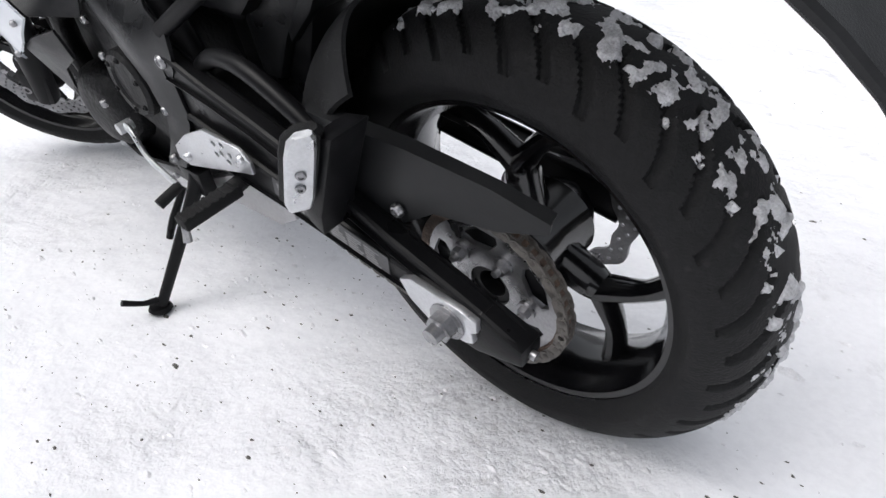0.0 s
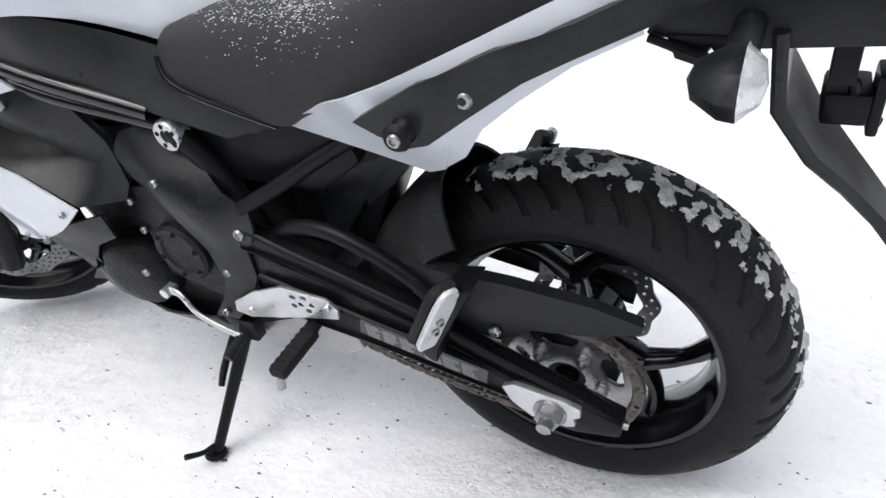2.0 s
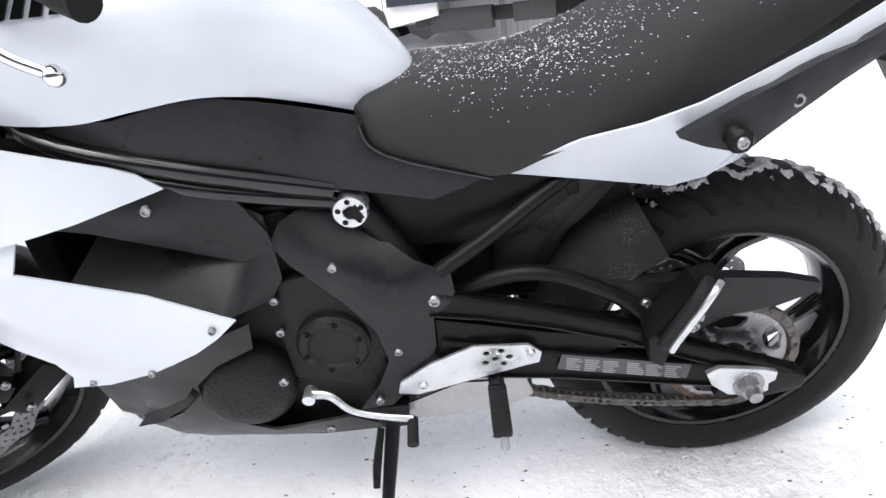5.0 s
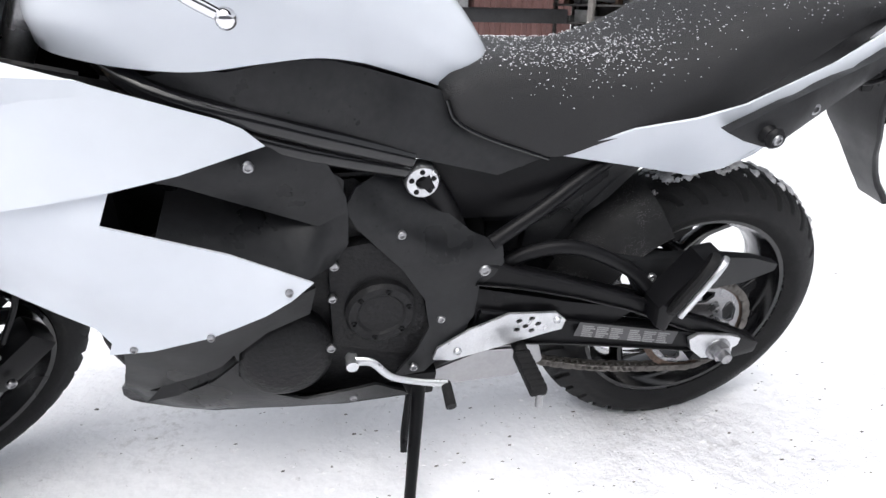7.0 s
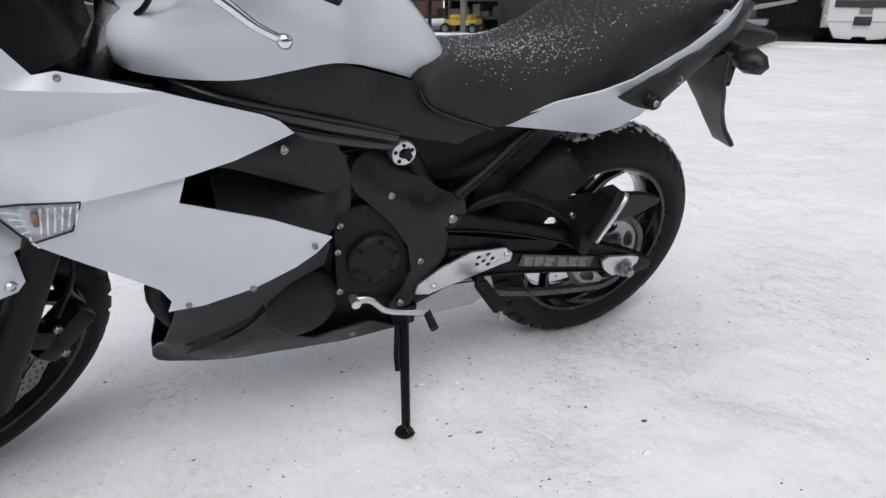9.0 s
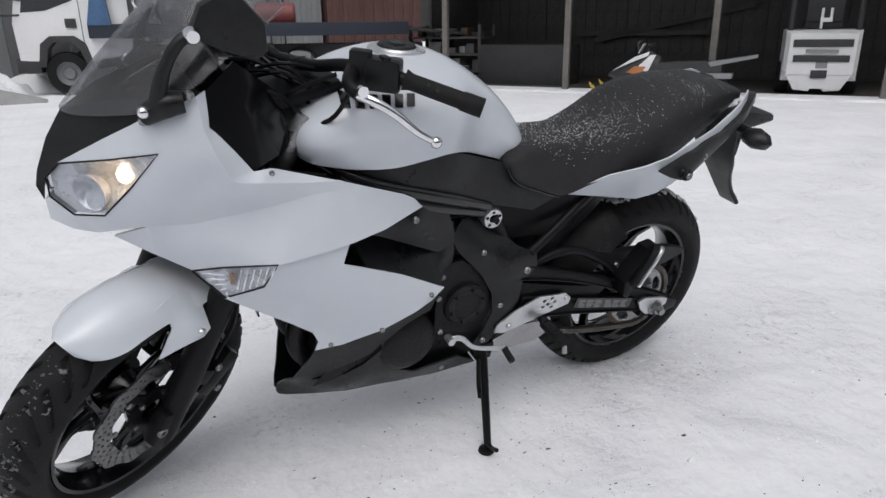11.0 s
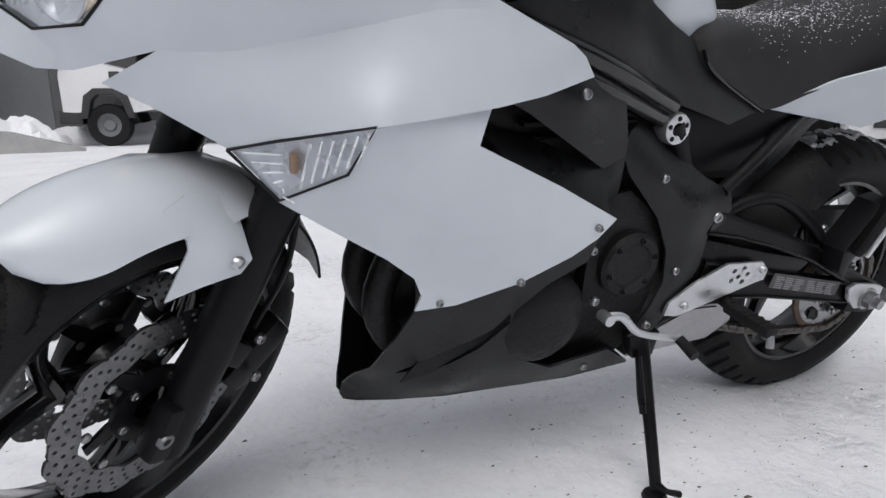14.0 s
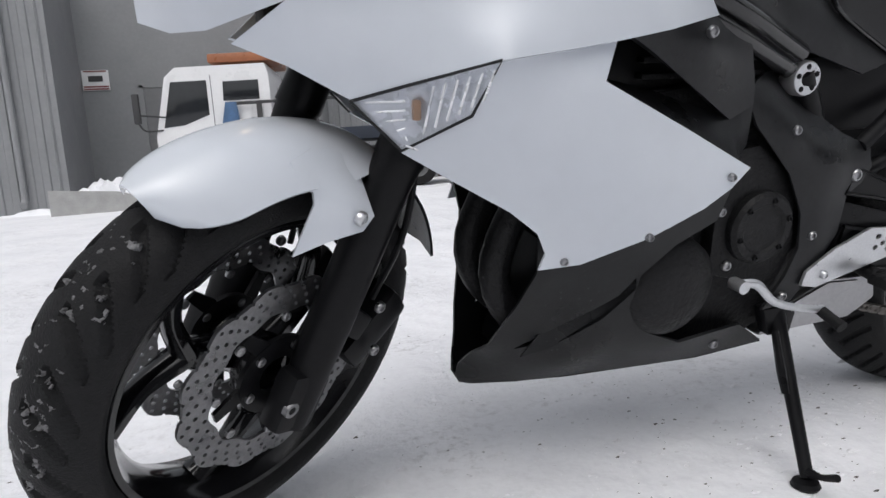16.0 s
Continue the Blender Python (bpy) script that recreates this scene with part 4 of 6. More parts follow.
# cockpit
part("cockpit", join(sheet([(-1.44, -0.018, 0.975), (-1.31, -0.155, 1.005), (-1.238, -0.168, 1.04), (-1.236, -0.182, 0.99), (-1.17, -0.196, 0.905), (-1.12, -0.12, 0.86), (-1.12, -0.018, 0.85), (-1.2, -0.018, 0.99)], [(-1.2, -0.1, 0.98)], toward=(0.3, 0.2, -1), thick=0.004),
     sheet([(-1.44, -0.018, 0.975), (-1.31, 0.119, 1.005), (-1.238, 0.132, 1.04), (-1.236, 0.146, 0.99), (-1.17, 0.16, 0.905), (-1.12, 0.084, 0.86), (-1.12, -0.018, 0.85), (-1.2, -0.018, 0.99)], [(-1.2, 0.07, 0.98)], toward=(0.3, -0.2, -1), thick=0.004),
     shift(block(-0.03, 0.03, -0.10, 0.10, -0.045, 0.045, 0.015), pose(-1.215, MID, 1.045, 0, -35, 0))), SATIN, bike, "black instrument cockpit")
for s in (1, -1):
    inner = [(-1.236, -0.170, 1.046), (-1.236, -0.187, 0.990), (-1.170, -0.201, 0.907), (-1.115, -0.165, 0.918), (-1.088, -0.125, 0.955), (-1.10, -0.112, 1.02), (-1.18, -0.135, 1.085)]
    part("cowl_lining", sheet(inner, [(-1.165, -0.165, 0.985)], thick=0.004, flip=None if s > 0 else MID), GLOSSY, bike, "gloss black inner cowl panel")
part("radiator_shroud", sheet([(-1.17, -0.185, 0.905), (-0.96, -0.160, 0.85), (-0.97, -0.10, 0.78), (-1.1, -0.1, 0.80)], thick=0.005), SATIN, bike)
part("head_tube", join(tube([(-1.10, MID, 0.80), (-1.015, MID, 0.985)], 0.035, 16), prism([(-1.10, 0.72), (-0.95, 0.80), (-0.98, 0.92), (-1.13, 0.86)], -0.08, 0.05, (), 0.01)), SATIN, bike)
for sy in (-1, 1):
    mirror_base = part("mirror_base", tube([(-1.335, MID + sy * 0.150, 1.008), (-1.30, MID + sy * 0.163, 1.030), (-1.272, MID + sy * 0.166, 1.035)], [0.016, 0.022, 0.018], 12), GREYPL, bike)
    bm = bmesh.new(); bmesh.ops.create_uvsphere(bm, u_segments=14, v_segments=8, radius=0.010)
    part("cap", bm, CHROME, mirror_base, "", pose(-1.335, MID + sy * 0.170, 1.022))
HEADM = [(-1.252, 1.150), (-1.236, 1.186), (-1.195, 1.210), (-1.172, 1.203), (-1.132, 1.158), (-1.130, 1.112), (-1.150, 1.096), (-1.20, 1.112), (-1.240, 1.130)]
part("mirror", join(tube([(-1.312, -0.180, 1.030), (-1.298, -0.186, 1.085), (-1.272, -0.184, 1.128), (-1.244, -0.176, 1.142)], [0.015, 0.011, 0.010, 0.012], 10), prism(HEADM, -0.190, -0.155, (), 0.013)), GREYPL, bike, "black mirror folded inwards")
part("mirror_joint", lathe([(0.0001, -0.012), (0.010, -0.012), (0.014, -0.004), (0.014, 0.006), (0.0001, 0.006)], 18), CHROME, bike, "", pose(-1.250, -0.192, 1.142))
part("mirror", join(tube([(-1.312, 0.144, 1.030), (-1.30, 0.152, 1.085), (-1.28, 0.15, 1.13)], 0.011, 10), shift(prism(HEADM, -0.0175, 0.0175, (), 0.013), Matrix.Translation((-1.298, 0.14, 1.178)) @ Matrix.Scale(0.66, 4) @ Matrix.Translation((1.19, 0, -1.15)))), GREYPL, bike)
part("mirror_joint", lathe([(0.0001, -0.012), (0.010, -0.012), (0.014, -0.004), (0.014, 0.006), (0.0001, 0.006)], 18), CHROME, bike, "", pose(-1.30, 0.12, 1.135))

# tank
TANK = [(-1.085, 0.955, 0.910, 0.090), (-1.06, 0.985, 0.893, 0.145), (-1.003, 1.022, 0.884, 0.172), (-0.94, 1.052, 0.878, 0.182), (-0.884, 1.068, 0.878, 0.186), (-0.82, 1.075, 0.886, 0.184), (-0.75, 1.066, 0.888, 0.166), (-0.70, 1.048, 0.874, 0.146), (-0.65, 1.020, 0.853, 0.118), (-0.60, 0.985, 0.833, 0.100), (-0.56, 0.948, 0.817, 0.088), (-0.53, 0.915, 0.808, 0.076), (-0.505, 0.882, 0.815, 0.058), (-0.489, 0.856, 0.835, 0.030)]
def tank_ring(x, zt, zb, hw):
    out = []
    for s in np.linspace(-1, 1, 33):
        a = abs(s) * math.pi / 2
        y = hw * math.sin(min(a * 1.16, math.pi / 2)) ** 0.9
        z = zb + (zt - zb) * max(math.cos(a), 0) ** 0.72
        if x > -0.74 and abs(s) > 0.34:
            y *= 1 - 0.085 * min(1, (x + 0.74) / 0.05) * min(1, (abs(s) - 0.34) / 0.12)
        if abs(s) > 0.86:
            y -= (abs(s) - 0.86) * 0.10
        out.append((x, MID + math.copysign(y, s), z))
    return out
def lofted(rows, ring, per=4):
    dense = spline([Vector(r[:3]) for r in rows], per)
    last = spline([Vector((r[3], 0, 0)) for r in rows], per)
    return rings([ring(v.x, v.y, v.z, w.x) for v, w in zip(dense, last)])
tank = part("fuel_tank", lofted(TANK, tank_ring), WHITE, bike, "glossy white fuel tank", smooth=60)
def tank_skin(x, z):
    row = [float(np.interp(x, [r[0] for r in TANK], [r[k] for r in TANK])) for k in (1, 2, 3)]
    left = tank_ring(x, *row)[:17]
    return Vector((x, float(np.interp(z, [p[2] for p in left], [p[1] for p in left])), z))
for k in range(6):
    x0 = -0.992 + 0.024 * k
    bm = bmesh.new()
    z0, z1 = 0.998 + 0.001 * k, 1.018 + 0.001 * k
    face = [tank_skin(x0 + dx, z) + Vector((0, -0.0045, 0.0015)) for dx, z in ((0, z0), (0.015, z0), (0.020, z1), (0.005, z1))]
    back = [v + Vector((0, 0.010, 0)) for v in face]
    fv, bv = [bm.verts.new(v) for v in face], [bm.verts.new(v) for v in back]
    bm.faces.new(fv); bm.faces.new(bv[::-1])
    for i in range(4):
        bm.faces.new((fv[i], fv[i - 1], bv[i - 1], bv[i]))
    bmesh.ops.recalc_face_normals(bm, faces=bm.faces)
    part("emblem_bar", bm, GLOSSY, tank, "plain black emblem bar")
cap = part("fuel_cap", lathe([(0.0001, 0.012), (0.045, 0.012), (0.048, 0.008), (0.060, 0.008), (0.064, 0.0), (0.0001, -0.004)], 40), TIN, tank, "round metal filler cap", pose(-0.825, MID, 1.064, 90, 0, 0))
part("cap_lid", lathe([(0.0001, 0.016), (0.038, 0.016), (0.042, 0.012), (0.0001, 0.010)], 32), ENGINE, cap, "", pose(-0.825, MID, 1.064, 90, 0, 0))
part("cap_slot", block(-0.838, -0.812, MID - 0.016, MID + 0.016, 1.079, 1.082, 0.001), SATIN, cap)

part("tank_base", prism([(-0.98, 0.872), (-0.62, 0.828), (-0.54, 0.803), (-0.56, 0.745), (-0.75, 0.785), (-0.98, 0.825)], -0.092, 0.056, (), 0.008), SATIN, bike)

# seat
SEAT = [(-0.575, 0.835, 0.800, 0.085), (-0.550, 0.852, 0.780, 0.108), (-0.50, 0.862, 0.757, 0.106), (-0.42, 0.864, 0.722, 0.098), (-0.37, 0.865, 0.718, 0.098), (-0.32, 0.872, 0.745, 0.114), (-0.25, 0.892, 0.778, 0.134), (-0.20, 0.917, 0.792, 0.144), (-0.15, 0.942, 0.806, 0.150), (-0.09, 0.962, 0.834, 0.142), (0.0, 0.975, 0.880, 0.126), (0.10, 0.975, 0.930, 0.104), (0.17, 0.960, 0.935, 0.085), (0.21, 0.940, 0.930, 0.045)]
def seat_ring(x, zt, zb, hw):
    out = []
    for s in np.linspace(-1, 1, 31):
        a = abs(s)
        y = hw * (math.sin(a * math.pi / 2) ** 0.75)
        z = zb + (zt - zb) * (1 - a ** 2.6) ** 0.62
        out.append((x, MID + math.copysign(y, s), z))
    return out
seat = part("seat", lofted(SEAT, seat_ring), VINYL, bike, "black vinyl dual seat with grains of dry snow", smooth=60)
part("seat_piping", tube([(-0.568, -0.118, 0.812), (-0.556, -0.128, 0.786), (-0.520, -0.130, 0.764), (-0.46, -0.122, 0.738), (-0.395, -0.112, 0.712)], 0.0035, 8), GLOSSY, seat, "dark piping along the seat edge")
random.seed(11)
bits = bmesh.new()
tops = [(r[0], r[1], r[2], r[3]) for r in SEAT]
for i in range(1500):
    if i < 850:
        x, s = random.gauss(-0.30, 0.075), random.gauss(-0.25, 0.30)
    elif i < 1250:
        x, s = random.gauss(-0.44, 0.05), random.uniform(-0.5, 0.5)
    else:
        x, s = random.gauss(0.0, 0.05), random.gauss(-0.35, 0.25)
    if not (-0.54 < x < 0.15 and abs(s) < 0.85):
        continue
    zt, zb, hw = (np.interp(x, [t[0] for t in tops], [t[k] for t in tops]) for k in (1, 2, 3))
    y = math.copysign(hw * math.sin(abs(s) * math.pi / 2) ** 0.75, s)
    z = zb + (zt - zb) * (1 - abs(s) ** 2.6) ** 0.62
    l, w = random.uniform(0.0007, 0.0027), random.uniform(0.0004, 0.0008)
    a = random.uniform(0, 3.14)
    dx, dy = Vector((math.cos(a), math.sin(a), 0)) * l, Vector((-math.sin(a), math.cos(a), 0)) * w
    c = Vector((x, MID + y, z + 0.0006))
    vs = [bits.verts.new(c + p) for p in (dx, dy, -dx, -dy)]
    top = bits.verts.new(c + Vector((0, 0, 0.0011)))
    for p, q in zip(vs, vs[1:] + vs[:1]):
        bits.faces.new((p, q, top))
tagged(part("dry_snow", bits, SEATSNOW, seat, "dry snow grains"), kind="stuff")

# tail
both("tail_panel", "glossy white tail panel", WHITE,
    [(-0.385, -0.106, 0.716), (-0.277, -0.150, 0.774), (-0.209, -0.190, 0.805), (-0.147, -0.206, 0.832), (-0.01, -0.197, 0.892), (0.09, -0.168, 0.931), (0.135, -0.148, 0.951), (0.172, -0.124, 0.964), (0.192, -0.108, 0.958),
     (0.176, -0.130, 0.926), (0.13, -0.157, 0.908), (0.06, -0.184, 0.880), (-0.012, -0.203, 0.858), (-0.06, -0.208, 0.820), (-0.072, -0.204, 0.785), (-0.086, -0.190, 0.752), (-0.110, -0.160, 0.708), (-0.149, -0.133, 0.683), (-0.26, -0.120, 0.699)], thick=0.004)
both("lower_tail_panel", "white lower tail panel", WHITE, [(-0.112, -0.160, 0.709), (-0.092, -0.190, 0.752), (-0.070, -0.204, 0.788), (-0.02, -0.202, 0.826), (0.05, -0.186, 0.866), (0.108, -0.168, 0.884), (0.110, -0.160, 0.873), (0.05, -0.177, 0.848), (0.0, -0.190, 0.817), (-0.045, -0.186, 0.780), (-0.075, -0.172, 0.736)], thick=0.004)
rail = both("grab_rail", "dark grey plastic grab rail", GREYPL,
    [(-0.177, -0.224, 0.798), (-0.098, -0.228, 0.843), (-0.012, -0.217, 0.877), (0.06, -0.196, 0.896), (0.13, -0.170, 0.923), (0.174, -0.146, 0.941), (0.215, -0.118, 0.951), (0.240, -0.099, 0.946), (0.252, -0.090, 0.930), (0.243, -0.098, 0.918), (0.215, -0.118, 0.918), (0.186, -0.138, 0.913), (0.169, -0.149, 0.902),
     (0.105, -0.180, 0.881), (0.053, -0.198, 0.862), (0.012, -0.211, 0.845), (-0.045, -0.221, 0.809), (-0.088, -0.227, 0.780), (-0.110, -0.228, 0.775), (-0.147, -0.226, 0.785)], [(-0.06, -0.230, 0.828), (0.03, -0.212, 0.868), (0.12, -0.179, 0.903), (0.20, -0.133, 0.932)], thick=0.02, step=0.014)
bolts(bike, [(-0.043, -0.222, 0.831)], 0.0095, STEEL)
part("bobbin", shift(lathe([(0.0001, -0.03), (0.012, -0.03), (0.016, -0.024), (0.010, -0.016), (0.016, -0.006), (0.018, 0.01), (0.0001, 0.01)], 24), pose(-0.112, -0.220, 0.796)), SATIN, bike, "black spool with a steel screw")
bolts(bike, [(-0.112, -0.249, 0.796)], 0.0085, STEEL)
part("tail_underside", join(prism([(-0.37, 0.722), (-0.155, 0.700), (-0.02, 0.78), (0.11, 0.88), (0.16, 0.93), (0.08, 0.96), (-0.1, 0.83), (-0.3, 0.745)], -0.105, 0.07, (), 0.01),
     prism([(0.09, 0.838), (0.12, 0.876), (0.20, 0.887), (0.285, 0.882), (0.37, 0.868), (0.385, 0.846), (0.30, 0.832), (0.20, 0.827)], -0.088, 0.052, (), 0.016)), PLASTIC, bike, "black tail underside")
part("tail_bracket", join(prism([(0.115, 0.845), (0.125, 0.820), (0.150, 0.812), (0.158, 0.832), (0.172, 0.806), (0.190, 0.806), (0.195, 0.845)], -0.090, -0.070, (), 0.004), tube([(0.10, -0.09, 0.842), (0.16, -0.10, 0.826), (0.20, -0.10, 0.835)], 0.005, 8)), SATIN, bike)
part("tail_light", prism([(0.13, 0.918), (0.215, 0.918), (0.232, 0.898), (0.15, 0.885)], -0.066, 0.030, (), 0.008), LENS_WHITE, bike, "clear tail light lens")
hanger = part("plate_hanger", slab([(0.216, -0.020, 0.850), (0.224, -0.022, 0.775), (0.262, -0.020, 0.715), (0.302, -0.012, 0.668), (0.340, -0.006, 0.622), (0.362, -0.008, 0.593), (0.376, -0.010, 0.578), (0.400, -0.010, 0.552)], (0, 1, 0), [0.080, 0.080, 0.068, 0.050, 0.040, 0.036, 0.037, 0.038], 0.014), GREYPL, bike, "dark grey plastic number plate hanger")
plate_lamp = part("plate_lamp", block(0.262, 0.305, -0.050, 0.012, 0.738, 0.772, 0.006), SATIN, hanger, "small black number plate lamp")
part("lamp_stem", join(block(0.262, 0.285, -0.070, -0.045, 0.79, 0.83, 0.004), tube([(0.268, -0.05, 0.80), (0.285, -0.05, 0.785), (0.288, -0.04, 0.765)], 0.006, 8), block(0.305, 0.316, -0.045, -0.002, 0.725, 0.79, 0.004), tube([(0.29, -0.03, 0.742), (0.318, -0.03, 0.735)], 0.005, 8)), SATIN, plate_lamp)
for sy in (-1, 1):
    sig = part("rear_signal", join(shift(shift(lathe([(0.0001, -0.040), (0.018, -0.034), (0.034, -0.010), (0.036, 0.004), (0.0001, 0.004)], 8), Matrix.Diagonal((1.35, 1, 0.82, 1))), pose(0.190, MID + sy * 0.165, 0.844, 0, 0, -90)), tube([(0.19, MID + sy * 0.06, 0.856), (0.188, MID + sy * 0.14, 0.852)], 0.015, 10, False)), GREYPL, bike, "small rear turn signal with a clear lens")
    part("lens", shift(shift(lathe([(0.0001, 0.024), (0.020, 0.020), (0.033, 0.006), (0.036, 0.004), (0.0001, 0.003)], 8), Matrix.Diagonal((1.35, 1, 0.82, 1))), pose(0.190, MID + sy * 0.165, 0.844, 0, 0, -90)), LENS_WHITE, sig, "clear lens")

# foot controls and stand
heel = part("heel_plate", prism([(-0.572, 0.368), (-0.566, 0.392), (-0.515, 0.425), (-0.445, 0.454), (-0.358, 0.448), (-0.338, 0.430), (-0.342, 0.410), (-0.362, 0.406), (-0.54, 0.362)], -0.174, -0.168,
    [[(x + 0.0055 * math.cos(a), z + 0.0045 * math.sin(a)) for a in np.linspace(0, 2 * math.pi, 10, endpoint=False)] for x, z in ((-0.425, 0.437), (-0.402, 0.440), (-0.412, 0.424), (-0.389, 0.427), (-0.427, 0.418), (-0.399, 0.413))], 0.001), TIN, bike, "bare aluminium heel plate with six holes")
bolts(heel, [(-0.53, -0.177, 0.383), (-0.355, -0.177, 0.433)], 0.0075, TIN)
peg = part("foot_peg", join(tube([(-0.412, -0.13, 0.372), (-0.412, -0.18, 0.366)], 0.013, 10, False), shift(block(-0.015, 0.015, -0.050, 0.050, -0.010, 0.009, 0.005), pose(-0.412, -0.222, 0.363))), RUBBER, bike, "black rubber rider footrest")
for k in range(-3, 4):
    part("rib", shift(block(-0.014, 0.014, -0.003, 0.003, 0.007, 0.0102, 0.001), pose(-0.412, -0.222 + 0.0135 * k, 0.363)), RUBBER, peg)
part("peg_feeler", tube([(-0.410, -0.268, 0.356), (-0.410, -0.274, 0.334)], [0.006, 0.007], 8, False), STEEL, peg)
shifter = part("shift_lever", join(tube([(-0.712, -0.185, 0.394), (-0.680, -0.190, 0.392), (-0.648, -0.197, 0.362), (-0.600, -0.200, 0.346), (-0.552, -0.203, 0.338)], [0.009, 0.0075, 0.0065, 0.0065, 0.0075], 10, flat=0.7), shift(lathe([(0.0001, -0.014), (0.010, -0.014), (0.010, 0.012), (0.0001, 0.012)], 16), pose(-0.712, -0.185, 0.394))), TIN, bike, "bare aluminium gear shift lever")
part("shift_peg", tube([(-0.553, -0.200, 0.336), (-0.553, -0.245, 0.325)], [0.009, 0.0095], 12, False), RUBBER, shifter, "black rubber toe peg")
stand = part("side_stand", join(tube([(-0.592, -0.150, 0.320), (-0.594, -0.172, 0.285), (-0.612, -0.242, 0.190), (-0.629, -0.304, 0.106)], [0.016, 0.013, 0.011, 0.010], 10), tube([(-0.630, -0.306, 0.118), (-0.634, -0.330, 0.128), (-0.640, -0.358, 0.150)], [0.007, 0.005, 0.006], 8), prism([(-0.63, 0.33), (-0.56, 0.33), (-0.565, 0.28), (-0.61, 0.28)], -0.165, -0.140, (), 0.004)), SATIN, bike, "black side stand planted in the snow")
part("stand_foot", shift(lathe([(0.0001, -0.005), (0.018, -0.005), (0.022, 0.0), (0.019, 0.007), (0.0001, 0.009)], 14), pose(-0.634, -0.308, 0.097, 77, 0, 0)), SATIN, stand)
part("stand_spring", tube([(-0.612, -0.178, 0.295), (-0.624, -0.215, 0.245), (-0.628, -0.235, 0.215)], [0.006, 0.0075, 0.006], 8), SATIN, stand)

# handlebar, turned to the left lock
part("handlebar", join(tube([(-1.06, 0.03, 1.045), (-1.02, -0.07, 1.055), (-0.975, -0.150, 1.075), (-0.905, -0.215, 1.068), (-0.80, -0.285, 1.040)], 0.012), tube([(-1.06, 0.03, 1.045), (-1.13, 0.13, 1.075), (-1.19, 0.24, 1.08), (-1.22, 0.33, 1.06)], 0.012)), SATIN, bike, "black handlebar turned to the left")
part("triple_clamp", prism([(-1.14, 1.0), (-0.98, 1.04), (-0.97, 1.02), (-1.13, 0.975)], -0.12, 0.10, (), 0.01), SATIN, bike)
for a, b in (((-0.895, -0.222, 1.066), (-0.772, -0.303, 1.031)), ((-1.185, 0.23, 1.08), (-1.225, 0.35, 1.055))):
    d = (Vector(b) - Vector(a))
    part("grip", tube([a, Vector(a) + d * 0.06, Vector(a) + d * 0.1, Vector(a) + d * 0.72, Vector(a) + d * 0.74, Vector(b)], [0.02, 0.0165, 0.0155, 0.0165, 0.0185, 0.0185], 14, False), RUBBER, bike, "black rubber grip")
switch = part("switch_box", join(shift(block(-0.032, 0.032, -0.022, 0.022, -0.030, 0.030, 0.008), pose(-0.925, -0.196, 1.070, 0, 0, -35)), shift(block(-0.02, 0.02, -0.014, 0.014, -0.032, 0.032, 0.006), pose(-0.962, -0.172, 1.078, 0, 0, -35)), block(-0.935, -0.92, -0.215, -0.19, 1.095, 1.105, 0.003)), PLASTIC, bike, "black switch box")
part("lever_perch", tube([(-0.97, -0.160, 1.072), (-0.995, -0.205, 1.058), (-0.985, -0.232, 1.046)], [0.016, 0.014, 0.013], 10), SATIN, bike)
bm = bmesh.new(); bmesh.ops.create_uvsphere(bm, u_segments=16, v_segments=8, radius=0.012)
lever = part("clutch_lever", join(tube([(-0.990, -0.228, 1.046), (-0.960, -0.250, 1.035), (-0.925, -0.263, 1.014), (-0.885, -0.272, 0.982), (-0.850, -0.272, 0.962)], [0.0085, 0.009, 0.0085, 0.007, 0.007], 10, flat=0.75), shift(bm, pose(-0.846, -0.272, 0.960))), CHROME, bike, "polished clutch lever with a ball end")
part("lever_pivot", shift(lathe([(0.0001, -0.006), (0.010, -0.005), (0.011, 0.004), (0.0001, 0.004)], 20), pose(-0.985, -0.246, 1.056)), CHROME, lever)
for k, (a, b, c) in enumerate((((-0.99, -0.21, 1.05), (-1.02, -0.17, 0.98), (-1.08, -0.08, 0.93)), ((-1.0, -0.15, 1.06), (-1.08, -0.12, 1.02), (-1.12, -0.04, 0.94)), ((-1.16, -0.10, 1.04), (-1.08, -0.13, 1.0), (-1.06, -0.06, 0.9)), ((-1.18, 0.05, 1.05), (-1.1, 0.0, 1.06), (-1.05, 0.06, 0.98)))):
    part("cable", tube([a, b, c], 0.0045, 8), SATIN, bike, "black control cable")
random.seed(17)
for k in range(8):
    a = (random.uniform(-1.18, -1.12), random.uniform(-0.12, 0.06), random.uniform(1.0, 1.06))
    b = (random.uniform(-1.12, -1.06), random.uniform(-0.14, 0.02), random.uniform(1.02, 1.075))
    c = (random.uniform(-1.06, -1.0), random.uniform(-0.14, 0.0), random.uniform(0.97, 1.05))
    part("cable", tube([a, b, c], 0.0038, 6), SATIN, bike, "black control cable")
part("ignition", join(lathe([(0.0001, -0.02), (0.02, -0.02), (0.022, 0.02), (0.0001, 0.02)], 20)), STEEL, bike, "", pose(-1.03, MID, 1.045, -90, 0, 0))

